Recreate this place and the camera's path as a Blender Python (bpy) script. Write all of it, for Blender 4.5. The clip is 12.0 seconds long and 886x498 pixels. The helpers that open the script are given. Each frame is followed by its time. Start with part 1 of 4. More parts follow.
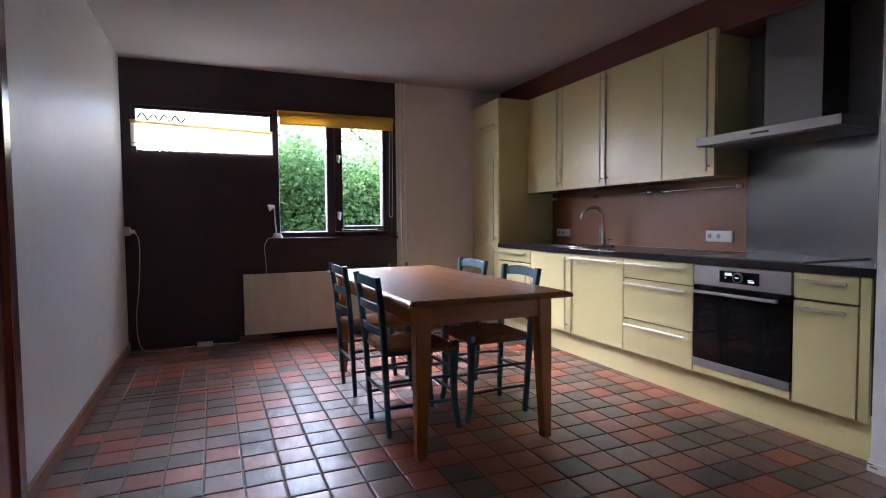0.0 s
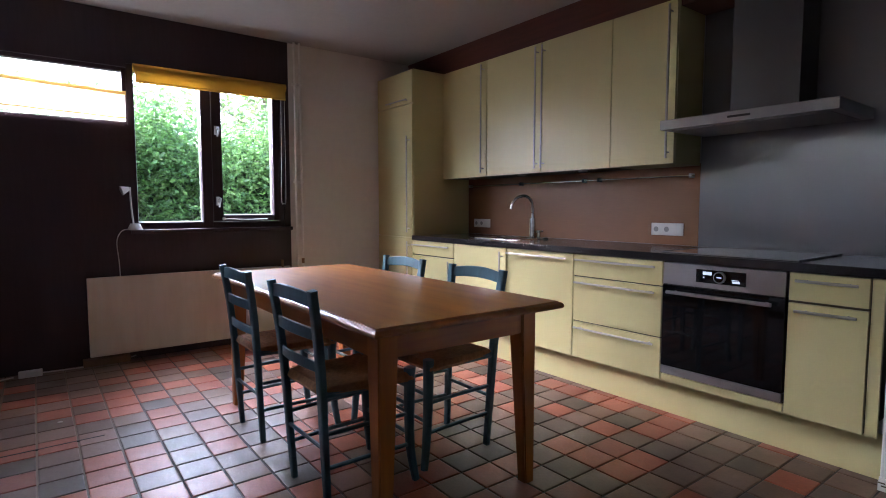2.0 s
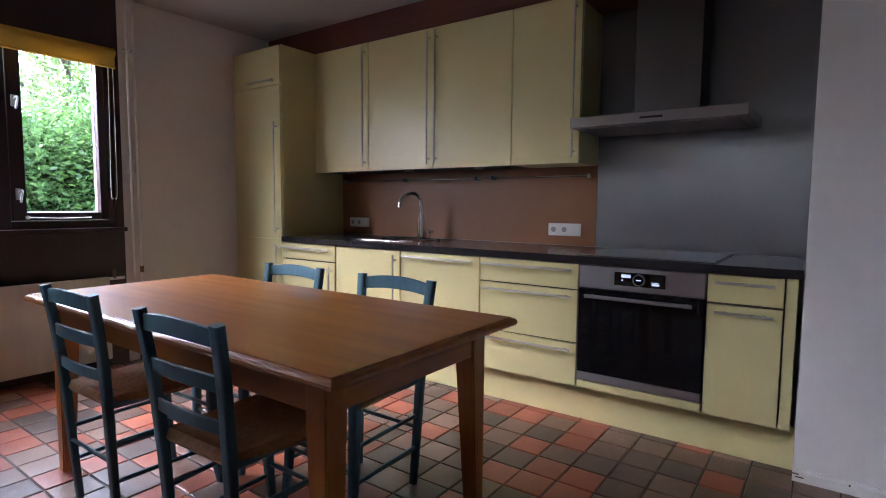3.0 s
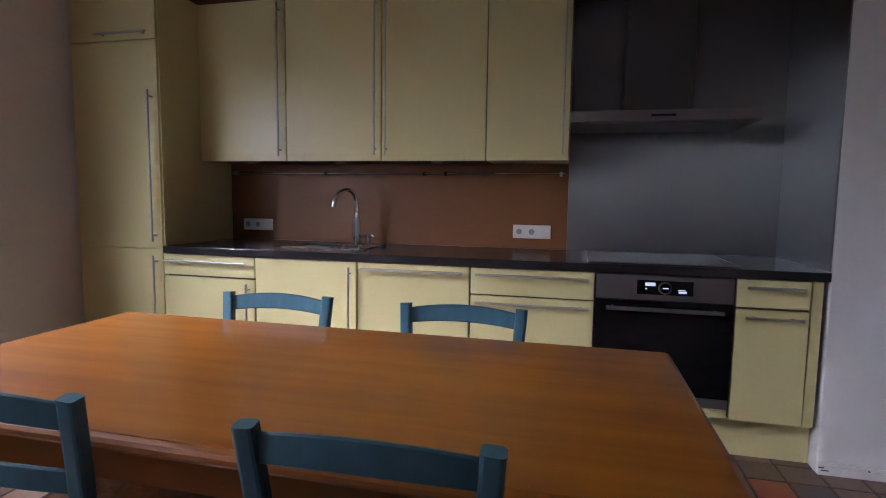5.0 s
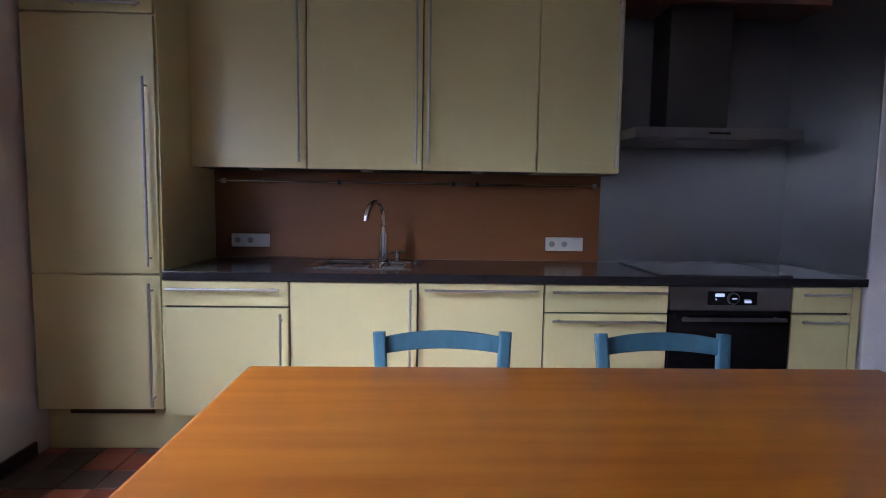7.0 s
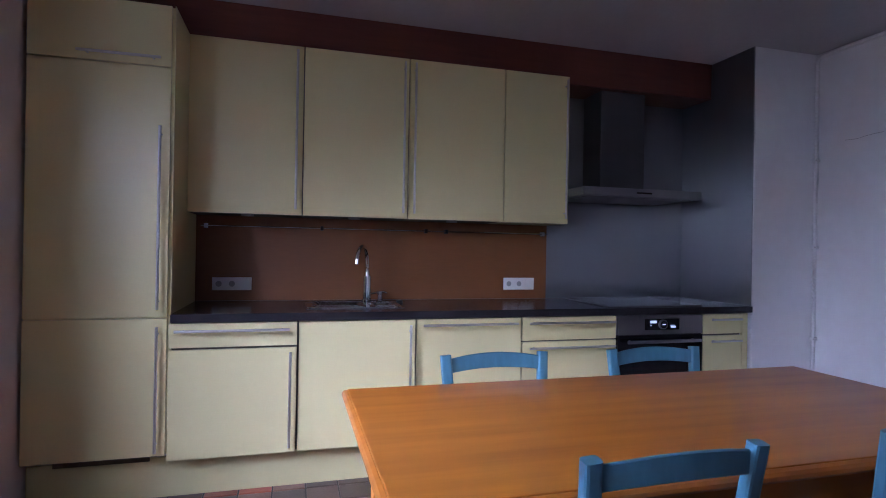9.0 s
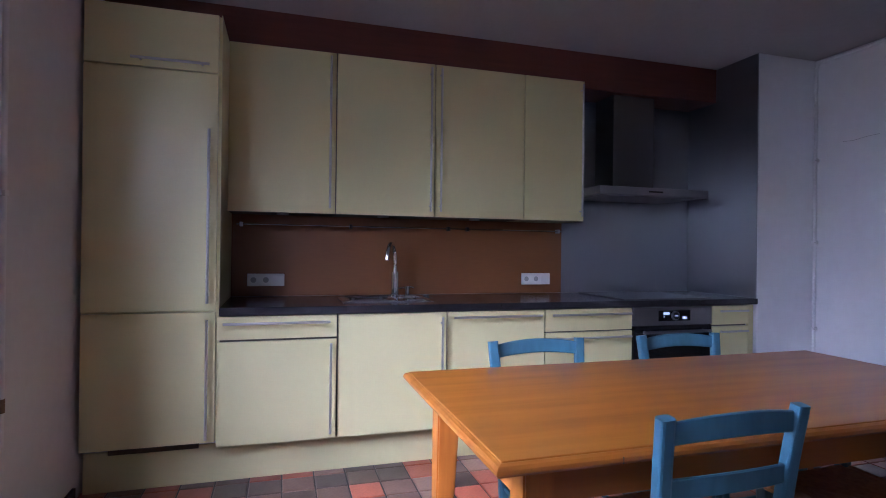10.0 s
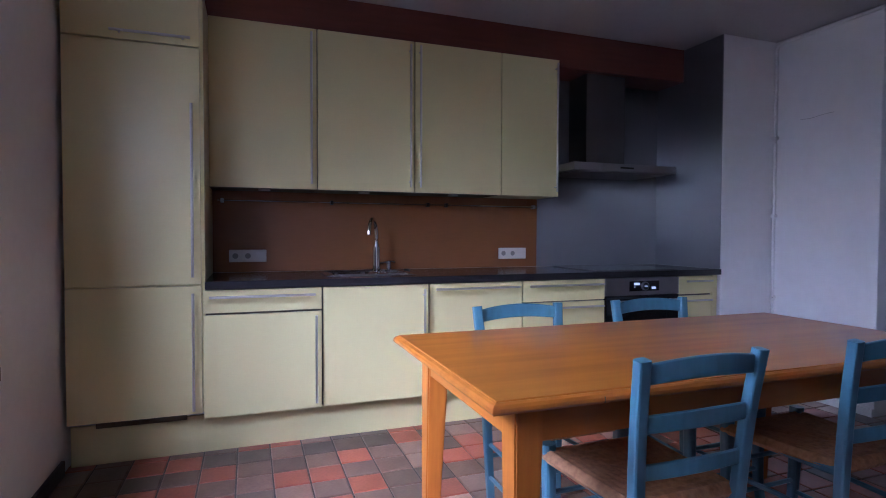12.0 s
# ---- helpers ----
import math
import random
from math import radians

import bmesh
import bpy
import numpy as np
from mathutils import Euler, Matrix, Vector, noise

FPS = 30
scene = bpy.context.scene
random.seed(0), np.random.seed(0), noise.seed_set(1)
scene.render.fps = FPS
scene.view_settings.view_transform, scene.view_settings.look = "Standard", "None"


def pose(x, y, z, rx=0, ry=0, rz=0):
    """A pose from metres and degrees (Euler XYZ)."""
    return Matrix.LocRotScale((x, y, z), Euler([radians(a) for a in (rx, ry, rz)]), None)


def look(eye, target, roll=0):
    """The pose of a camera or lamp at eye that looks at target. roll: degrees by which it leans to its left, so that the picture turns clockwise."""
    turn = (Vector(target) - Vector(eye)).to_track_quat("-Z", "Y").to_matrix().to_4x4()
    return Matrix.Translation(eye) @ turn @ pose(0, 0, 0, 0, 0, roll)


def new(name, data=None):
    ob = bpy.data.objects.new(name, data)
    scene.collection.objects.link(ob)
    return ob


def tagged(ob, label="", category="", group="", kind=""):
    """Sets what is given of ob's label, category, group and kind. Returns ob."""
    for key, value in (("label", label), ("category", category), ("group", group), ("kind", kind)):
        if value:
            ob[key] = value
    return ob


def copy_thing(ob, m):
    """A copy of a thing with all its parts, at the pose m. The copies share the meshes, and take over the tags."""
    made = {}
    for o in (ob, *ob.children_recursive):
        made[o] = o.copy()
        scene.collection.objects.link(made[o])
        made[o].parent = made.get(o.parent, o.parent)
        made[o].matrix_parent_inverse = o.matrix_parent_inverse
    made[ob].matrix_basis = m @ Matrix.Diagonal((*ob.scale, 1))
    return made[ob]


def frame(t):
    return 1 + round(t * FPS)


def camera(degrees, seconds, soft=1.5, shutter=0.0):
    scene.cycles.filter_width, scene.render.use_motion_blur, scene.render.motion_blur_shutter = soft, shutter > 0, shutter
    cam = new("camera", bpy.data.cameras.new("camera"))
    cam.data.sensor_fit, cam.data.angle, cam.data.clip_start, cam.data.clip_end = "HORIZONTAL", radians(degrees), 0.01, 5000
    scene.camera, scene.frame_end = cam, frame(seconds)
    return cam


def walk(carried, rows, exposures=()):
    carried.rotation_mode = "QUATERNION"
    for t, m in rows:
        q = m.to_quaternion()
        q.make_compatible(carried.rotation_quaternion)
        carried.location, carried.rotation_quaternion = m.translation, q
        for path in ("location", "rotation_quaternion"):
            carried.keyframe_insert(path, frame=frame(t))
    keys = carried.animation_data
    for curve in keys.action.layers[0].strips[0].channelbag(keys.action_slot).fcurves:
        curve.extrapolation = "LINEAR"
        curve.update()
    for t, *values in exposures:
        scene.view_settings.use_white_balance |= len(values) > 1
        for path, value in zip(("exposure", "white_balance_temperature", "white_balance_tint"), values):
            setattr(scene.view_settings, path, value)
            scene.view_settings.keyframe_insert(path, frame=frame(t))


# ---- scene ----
cam = camera(78.8, 12.0, 1.0)
PATH = [
    (0, (0.067, 0.045, 1.125), (0.85, 1.883, 1.024), -0.5),
    (0.5, (0.062, 0.157, 1.119), (0.871, 1.983, 1.004), -0.3),
    (1, (0.087, 0.383, 1.125), (0.941, 2.187, 0.994), -0.3),
    (1.5, (0.075, 0.607, 1.136), (1.018, 2.365, 0.993), -0.2),
    (2, (0.038, 0.84, 1.143), (1.243, 2.43, 0.992), -0.0),
    (2.5, (0.039, 1.057, 1.154), (1.519, 2.393, 0.999), 0.2),
    (3, (0.05, 1.376, 1.161), (1.671, 2.536, 0.996), 0.5),
    (3.2, (0.038, 1.515, 1.178), (1.693, 2.624, 1.006), 0.9),
    (5, (0.094, 2.513, 1.2), (2.029, 2.985, 1.011), 0.8),
    (5.5, (0.069, 2.845, 1.237), (2.039, 3.134, 1.04), 0.8),
    (6, (0.088, 3.11, 1.255), (2.074, 3.238, 1.052), 0.9),
    (6.5, (0.157, 3.383, 1.24), (2.146, 3.404, 1.033), 0.9),
    (7, (0.187, 3.578, 1.243), (2.179, 3.512, 1.069), 0.9),
    (8.8, (-0.035, 4.197, 1.232), (1.894, 3.669, 1.234), 1.0),
    (9, (-0.066, 4.237, 1.229), (1.862, 3.704, 1.231), 1.0),
    (9.5, (-0.119, 4.383, 1.222), (1.804, 3.832, 1.223), 0.8),
    (10, (-0.158, 4.496, 1.204), (1.758, 3.922, 1.207), 0.7),
    (10.5, (-0.188, 4.549, 1.183), (1.72, 3.95, 1.186), 0.6),
    (11, (-0.213, 4.566, 1.159), (1.687, 3.942, 1.153), 0.6),
    (11.5, (-0.222, 4.574, 1.155), (1.669, 3.923, 1.124), 0.3),
    (12, (-0.222, 4.577, 1.148), (1.659, 3.901, 1.091), 0.2),
]
EXPOSURES = [(0.0, 4.7, 5450, 22), (3.0, 4.6, 5450, 21), (5.5, 4.42, 5400, 23), (7.0, 4.36, 5000, 25), (9.0, 4.42, 4680, 32), (12.0, 4.46, 4650, 31)]
walk(cam, [(t, look(eye, target, roll)) for t, eye, target, roll in PATH], EXPOSURES)

# ---- light ----
world = bpy.data.worlds.new("overcast_sky")
scene.world = world
world.use_nodes = True
wn = world.node_tree
sky = wn.nodes.new("ShaderNodeTexSky")
sky.sky_type = "NISHITA"
sky.sun_disc = False
sky.sun_elevation, sky.sun_rotation = radians(38), radians(-27)
sky.air_density, sky.dust_density = 1.0, 2.5
wn.nodes["Background"].inputs["Strength"].default_value = 0.12
wn.links.new(sky.outputs["Color"], wn.nodes["Background"].inputs["Color"])
sun = new("sun", bpy.data.lights.new("sun", "SUN"))
sun.data.energy, sun.data.angle, sun.data.color = 1.5, radians(76), (1.0, 0.985, 0.97)
sun.matrix_world = look((-7.15, 14.04, 12.31), (0, 0, 0))

# ---- materials ----


def mat(name, color, rough=0.5, metal=0.0, dark=None, grain=40.0, stretch=(1, 1, 1), amount=0.5, large=1.5, large_amount=0.15,
        bump=0.0, bump_scale=60.0, coat=0.0, rough_var=0.1, random_shift=0.0):
    """A surface with fine grain, large uneven patches, uneven gloss and fine relief."""
    m = bpy.data.materials.new(name)
    m.use_nodes = True
    t = m.node_tree
    b = t.nodes["Principled BSDF"]
    b.inputs["Metallic"].default_value = metal
    b.inputs["Coat Weight"].default_value = coat
    b.inputs["Coat Roughness"].default_value = 0.24
    co = t.nodes.new("ShaderNodeTexCoord")
    mp = t.nodes.new("ShaderNodeMapping")
    mp.inputs["Scale"].default_value = stretch
    t.links.new(co.outputs["Object"], mp.inputs["Vector"])
    n1 = t.nodes.new("ShaderNodeTexNoise")
    n1.inputs["Scale"].default_value, n1.inputs["Detail"].default_value = grain, 5
    t.links.new(mp.outputs["Vector"], n1.inputs["Vector"])
    n2 = t.nodes.new("ShaderNodeTexNoise")
    n2.inputs["Scale"].default_value, n2.inputs["Detail"].default_value = large, 3
    t.links.new(co.outputs["Object"], n2.inputs["Vector"])
    dark = dark or tuple(c * 0.8 for c in color)
    mx = t.nodes.new("ShaderNodeMix")
    mx.data_type = "RGBA"
    mx.inputs["A"].default_value, mx.inputs["B"].default_value = (*color, 1), (*dark, 1)
    r1 = t.nodes.new("ShaderNodeMapRange")
    r1.inputs["From Min"].default_value, r1.inputs["From Max"].default_value = 0.35, 0.7
    r1.inputs["To Max"].default_value = amount
    t.links.new(n1.outputs["Fac"], r1.inputs["Value"])
    r2 = t.nodes.new("ShaderNodeMapRange")
    r2.inputs["From Min"].default_value, r2.inputs["From Max"].default_value = 0.4, 0.7
    r2.inputs["To Max"].default_value = large_amount
    t.links.new(n2.outputs["Fac"], r2.inputs["Value"])
    ad = t.nodes.new("ShaderNodeMath")
    ad.operation, ad.use_clamp = "ADD", True
    t.links.new(r1.outputs["Result"], ad.inputs[0])
    t.links.new(r2.outputs["Result"], ad.inputs[1])
    t.links.new(ad.outputs["Value"], mx.inputs["Factor"])
    t.links.new(mx.outputs["Result"], b.inputs["Base Color"])
    r3 = t.nodes.new("ShaderNodeMapRange")
    r3.inputs["From Min"].default_value, r3.inputs["From Max"].default_value = 0.3, 0.7
    r3.inputs["To Min"].default_value, r3.inputs["To Max"].default_value = max(0.02, rough - rough_var), rough + rough_var
    t.links.new(n2.outputs["Fac"], r3.inputs["Value"])
    t.links.new(r3.outputs["Result"], b.inputs["Roughness"])
    if bump:
        n3 = t.nodes.new("ShaderNodeTexNoise")
        n3.inputs["Scale"].default_value, n3.inputs["Detail"].default_value = bump_scale, 4
        t.links.new(mp.outputs["Vector"], n3.inputs["Vector"])
        bp = t.nodes.new("ShaderNodeBump")
        bp.inputs["Strength"].default_value, bp.inputs["Distance"].default_value = 1.0, bump
        t.links.new(n3.outputs["Fac"], bp.inputs["Height"])
        t.links.new(bp.outputs["Normal"], b.inputs["Normal"])
    return m


def tile_mat(name, island):
    """Fired clay: each tile takes one of several kiln colours, with blotches of its own."""
    m = mat(name, (0.2, 0.1, 0.07), 0.36, grain=70, amount=0.4, large=5, large_amount=0.35, bump=0.0005, bump_scale=60, rough_var=0.06)
    t = m.node_tree
    if island:
        rnd = t.nodes.new("ShaderNodeNewGeometry").outputs["Random Per Island"]
    else:
        rnd = t.nodes.new("ShaderNodeObjectInfo").outputs["Random"]
    ramp = t.nodes.new("ShaderNodeValToRGB")
    ramp.color_ramp.interpolation = "CONSTANT"
    kiln = [(0.0, (0.15, 0.095, 0.07)), (0.15, (0.38, 0.10, 0.05)), (0.28, (0.20, 0.12, 0.085)), (0.40, (0.11, 0.078, 0.062)),
            (0.53, (0.26, 0.165, 0.115)), (0.65, (0.32, 0.09, 0.05)), (0.75, (0.15, 0.095, 0.072)), (0.85, (0.28, 0.165, 0.12)), (0.92, (0.46, 0.135, 0.07))]
    kiln = [(p, tuple(v * 0.95 for v in c)) for p, c in kiln]
    el = ramp.color_ramp.elements
    el[0].position, el[0].color = 0.0, (*kiln[0][1], 1)
    el[1].position, el[1].color = kiln[1][0], (*kiln[1][1], 1)
    for p, c in kiln[2:]:
        el.new(p).color = (*c, 1)
    t.links.new(rnd, ramp.inputs["Fac"])
    mx = next(n for n in t.nodes if n.type == "MIX")
    t.links.new(ramp.outputs["Color"], mx.inputs["A"])
    dk = t.nodes.new("ShaderNodeMix")
    dk.data_type, dk.blend_type = "RGBA", "MULTIPLY"
    dk.inputs["Factor"].default_value, dk.inputs["B"].default_value = 1.0, (0.55, 0.5, 0.5, 1)
    t.links.new(ramp.outputs["Color"], dk.inputs["A"])
    t.links.new(dk.outputs["Result"], mx.inputs["B"])
    return m


def glass_mat(name):
    m = bpy.data.materials.new(name)
    m.use_nodes = True
    b = m.node_tree.nodes["Principled BSDF"]
    b.inputs["Transmission Weight"].default_value, b.inputs["Roughness"].default_value, b.inputs["IOR"].default_value = 1.0, 0.0, 1.45
    b.inputs["Base Color"].default_value = (0.97, 0.99, 0.98, 1)
    return m


def cloth_mat(name, color, through_light):
    m = mat(name, color, 0.9, grain=300, amount=0.25)
    t = m.node_tree
    b = t.nodes["Principled BSDF"]
    tr = t.nodes.new("ShaderNodeBsdfTranslucent")
    tr.inputs["Color"].default_value = (*color, 1)
    ms = t.nodes.new("ShaderNodeMixShader")
    ms.inputs["Fac"].default_value = through_light
    t.links.new(b.outputs["BSDF"], ms.inputs[1])
    t.links.new(tr.outputs["BSDF"], ms.inputs[2])
    t.links.new(ms.outputs["Shader"], t.nodes["Material Output"].inputs["Surface"])
    return m


def wood_mat(name, light, dark, along, rough=0.3, coat=0.3):
    """Varnished wood; the grain runs along x, y or z."""
    st = {"x": (0.6, 9, 9), "y": (9, 0.6, 9), "z": (9, 9, 0.6)}[along]
    return mat(name, light, rough, dark=dark, grain=5, stretch=st, amount=0.6, large=2.5, large_amount=0.3, coat=coat, rough_var=0.03)


def pine_mat(name, light, dark, rough, coat):
    """Varnished pine boards along y: broad soft bands, fine streaks and a few dark knots."""
    m = mat(name, light, rough, dark=dark, grain=3.2, stretch=(5.5, 0.35, 5.5), amount=0.85, large=1.1, large_amount=0.2, coat=coat, rough_var=0.02)
    t = m.node_tree
    b = t.nodes["Principled BSDF"]
    b.inputs["Coat Roughness"].default_value = 0.2
    mx = next(n for n in t.nodes if n.type == "MIX")
    co = next(n for n in t.nodes if n.type == "TEX_COORD")
    mp = t.nodes.new("ShaderNodeMapping")
    mp.inputs["Scale"].default_value = (1, 0.55, 1)
    vo = t.nodes.new("ShaderNodeTexVoronoi")
    vo.inputs["Scale"].default_value = 3.3
    t.links.new(co.outputs["Object"], mp.inputs["Vector"])
    t.links.new(mp.outputs["Vector"], vo.inputs["Vector"])
    r = t.nodes.new("ShaderNodeMapRange")
    r.inputs["From Min"].default_value, r.inputs["From Max"].default_value = 0.05, 0.11
    r.inputs["To Min"].default_value, r.inputs["To Max"].default_value = 0.75, 0.0
    t.links.new(vo.outputs["Distance"], r.inputs["Value"])
    kn = t.nodes.new("ShaderNodeMix")
    kn.data_type = "RGBA"
    kn.inputs["B"].default_value = (0.16, 0.045, 0.010, 1)
    t.links.new(r.outputs["Result"], kn.inputs["Factor"])
    t.links.new(mx.outputs["Result"], kn.inputs["A"])
    t.links.new(kn.outputs["Result"], b.inputs["Base Color"])
    return m


def glow_mat(name, color, strength):
    m = bpy.data.materials.new(name)
    m.use_nodes = True
    b = m.node_tree.nodes["Principled BSDF"]
    b.inputs["Base Color"].default_value = (0.02, 0.02, 0.02, 1)
    b.inputs["Emission Color"].default_value, b.inputs["Emission Strength"].default_value = (*color, 1), strength
    return m


WALL = mat("white_wall_paint", (0.74, 0.73, 0.70), 0.55, dark=(0.64, 0.62, 0.58), grain=18, amount=0.25, large=1.2, large_amount=0.3, bump=0.0015, bump_scale=30)
SATIN = mat("satin_white_wall", (0.77, 0.77, 0.76), 0.5, dark=(0.68, 0.67, 0.65), grain=14, amount=0.25, large=1.3, large_amount=0.25, bump=0.0015, bump_scale=9, rough_var=0.02)
# weaker bounced light put into the colour: greyer than off-white paint
CEIL = mat("greyed_ceiling_paint", (0.48, 0.468, 0.45), 0.8, grain=25, amount=0.2, bump=0.001, bump_scale=50)
BROWN = mat("dark_brown_paint", (0.038, 0.018, 0.024), 0.42, dark=(0.026, 0.012, 0.017), grain=8, stretch=(6, 6, 0.6), amount=0.7, bump=0.0006, bump_scale=20)
SOFFIT = wood_mat("red_brown_board", (0.15, 0.04, 0.022), (0.09, 0.024, 0.014), "y", 0.45, 0.1)
MAHOGANY = wood_mat("mahogany_varnish", (0.26, 0.060, 0.030), (0.15, 0.032, 0.016), "z", 0.2, 0.5)
SKIRT = wood_mat("skirting_wood", (0.36, 0.15, 0.07), (0.22, 0.09, 0.04), "y", 0.45, 0.1)
CREAM = mat("cream_laminate", (0.66, 0.605, 0.295), 0.33, rough_var=0.015, dark=(0.615, 0.56, 0.265), grain=120, amount=0.3, large=1.0, large_amount=0.1)
CARCASS = mat("carcass_board", (0.10, 0.08, 0.05), 0.6, grain=80)
STONE = mat("dark_worktop", (0.026, 0.024, 0.026), 0.19, rough_var=0.03, dark=(0.012, 0.011, 0.012), grain=220, amount=0.8, bump=0.0002, bump_scale=300)
SPLASH = mat("brown_splash_panel", (0.24, 0.10, 0.031), 0.42, dark=(0.18, 0.072, 0.023), grain=40, stretch=(1, 0.3, 3), amount=0.25, large=1.5, large_amount=0.2)
STEEL = mat("brushed_steel", (0.30, 0.31, 0.32), 0.35, metal=1.0, dark=(0.28, 0.285, 0.30), grain=30, stretch=(1, 1, 40), amount=0.4, large_amount=0.1, rough_var=0.02)
brush = STEEL.node_tree.nodes.new("ShaderNodeTangent")  # upright brushing spreads reflections sideways
brush.direction_type, brush.axis = "RADIAL", "Z"
STEEL.node_tree.links.new(brush.outputs["Tangent"], STEEL.node_tree.nodes["Principled BSDF"].inputs["Tangent"])
STEEL.node_tree.nodes["Principled BSDF"].inputs["Anisotropic"].default_value = 0.95
OVENSTEEL = mat("oven_steel", (0.38, 0.37, 0.37), 0.42, metal=1.0, grain=30, stretch=(1, 1, 40), amount=0.4)
CHROME = mat("chrome", (0.8, 0.8, 0.8), 0.07, metal=1.0, amount=0.1, rough_var=0.03)
# shaded copy of the hood's steel: dark reflections put into the colour
HOODSTEEL = mat("shaded_hood_steel", (0.18, 0.176, 0.176), 0.36, metal=1.0, dark=(0.15, 0.15, 0.15), grain=30, stretch=(1, 1, 40), amount=0.4, large_amount=0.1, rough_var=0.03)
SINKSTEEL = mat("polished_sink_steel", (0.72, 0.72, 0.73), 0.16, metal=1.0, grain=60, amount=0.2, rough_var=0.04)
NICKEL = mat("satin_nickel", (0.62, 0.61, 0.59), 0.42, metal=1.0, amount=0.3, grain=90)
BLACKGLASS = mat("black_glass", (0.006, 0.006, 0.007), 0.06, amount=0.2, rough_var=0.03, coat=0.3)
BLACK = mat("black_plastic", (0.015, 0.014, 0.014), 0.45)
# grey for the shade in the socket recesses, also used for the wall crack
SHADE = mat("grey_shade_tone", (0.33, 0.325, 0.31), 0.5)
PLASTIC = mat("white_plastic", (0.75, 0.74, 0.70), 0.42, amount=0.15)
ENAMEL = mat("radiator_enamel", (0.66, 0.64, 0.56), 0.42, dark=(0.5, 0.46, 0.36), grain=6, stretch=(3, 3, 0.4), amount=0.35, large=2.5, large_amount=0.3)
PIPE = mat("pipe_paint", (0.82, 0.82, 0.80), 0.42, amount=0.3, grain=30)
PINE_Y = pine_mat("honey_pine_long", (0.42, 0.147, 0.008), (0.275, 0.076, 0.004), 0.4, 0.8)
PINE_X = wood_mat("honey_pine_cross", (0.43, 0.145, 0.012), (0.29, 0.080, 0.008), "x", 0.34, 0.3)
PINE_Z = wood_mat("honey_pine_leg", (0.46, 0.158, 0.014), (0.31, 0.088, 0.008), "z", 0.34, 0.25)
BLUE = mat("worn_blue_paint", (0.068, 0.172, 0.232), 0.42, dark=(0.038, 0.098, 0.134), grain=30, stretch=(1, 1, 0.3), amount=0.5, large=6, large_amount=0.15, bump=0.0004, bump_scale=60)
RUSH = mat("woven_rush", (0.42, 0.22, 0.09), 0.7, dark=(0.18, 0.08, 0.03), grain=60, amount=0.6, large=8, large_amount=0.3, bump=0.001, bump_scale=140)
GROUT = mat("grey_grout", (0.085, 0.078, 0.075), 0.8, dark=(0.05, 0.045, 0.045), grain=50, bump=0.001, bump_scale=120)
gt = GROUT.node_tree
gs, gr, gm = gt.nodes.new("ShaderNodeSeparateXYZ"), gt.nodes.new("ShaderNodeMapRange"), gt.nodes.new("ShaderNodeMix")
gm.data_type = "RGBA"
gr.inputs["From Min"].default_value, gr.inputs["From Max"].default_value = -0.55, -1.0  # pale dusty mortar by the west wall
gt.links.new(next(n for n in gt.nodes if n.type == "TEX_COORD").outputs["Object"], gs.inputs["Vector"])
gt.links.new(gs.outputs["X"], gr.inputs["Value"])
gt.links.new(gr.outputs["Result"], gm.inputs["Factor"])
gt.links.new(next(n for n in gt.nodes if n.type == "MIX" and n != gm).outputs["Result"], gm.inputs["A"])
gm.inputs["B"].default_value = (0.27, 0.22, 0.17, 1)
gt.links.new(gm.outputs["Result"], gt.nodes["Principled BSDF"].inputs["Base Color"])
TILE = tile_mat("kiln_tile", False)
TILES = tile_mat("kiln_tile_rest", True)
GLASS = glass_mat("window_glass")
BLIND = cloth_mat("yellow_blind_cloth", (0.66, 0.46, 0.10), 0.5)
CURTAIN = cloth_mat("pale_curtain_cloth", (0.85, 0.80, 0.68), 0.14)
HEM = cloth_mat("yellow_hem_cloth", (0.55, 0.38, 0.12), 0.25)
SCREEN = glow_mat("lit_display", (0.85, 0.93, 1.0), 0.032)
CARD = mat("brown_wood_block", (0.22, 0.13, 0.07), 0.7, grain=15)
BEAD = mat("white_glazing_bead", (0.78, 0.78, 0.75), 0.42)

# ---- building helpers ----
ORIGIN = {}


def thing(name, at, label, category, group="", kind="", shift=0.0):
    ob = new(name)
    ob.location = Vector(at) + Vector((shift, 0, 0))
    ob.empty_display_size = 0.1
    ORIGIN[ob.name] = Vector(at)
    return tagged(ob, label, category, group, kind)


def part(name, bm, material, parent, label=""):
    """One mesh under a thing or a part; the mesh is given in the room's own metres."""
    o = ORIGIN[parent.name]
    bm.transform(Matrix.Translation(-o))
    me = bpy.data.meshes.new(name)
    bm.to_mesh(me)
    bm.free()
    me.materials.append(material)
    ob = new(name, me)
    ob.parent = parent
    ORIGIN[ob.name] = o
    if label:
        ob["label"] = label
    return ob


def solid(name, bm, material, label="", category="", kind="", group=""):
    """A top-level thing of a single mesh, in the room's own metres, its origin at its base."""
    zs = [v.co.z for v in bm.verts]
    xs = [v.co.x for v in bm.verts]
    ys = [v.co.y for v in bm.verts]
    o = Vector(((min(xs) + max(xs)) / 2, (min(ys) + max(ys)) / 2, min(zs)))
    bm.transform(Matrix.Translation(-o))
    me = bpy.data.meshes.new(name)
    bm.to_mesh(me)
    bm.free()
    me.materials.append(material)
    ob = new(name, me)
    ob.location = o
    ORIGIN[ob.name] = o
    return tagged(ob, label, category, group, kind)


def smooth(ob):
    for p in ob.data.polygons:
        p.use_smooth = True
    ob.data.set_sharp_from_angle(angle=radians(38))
    return ob


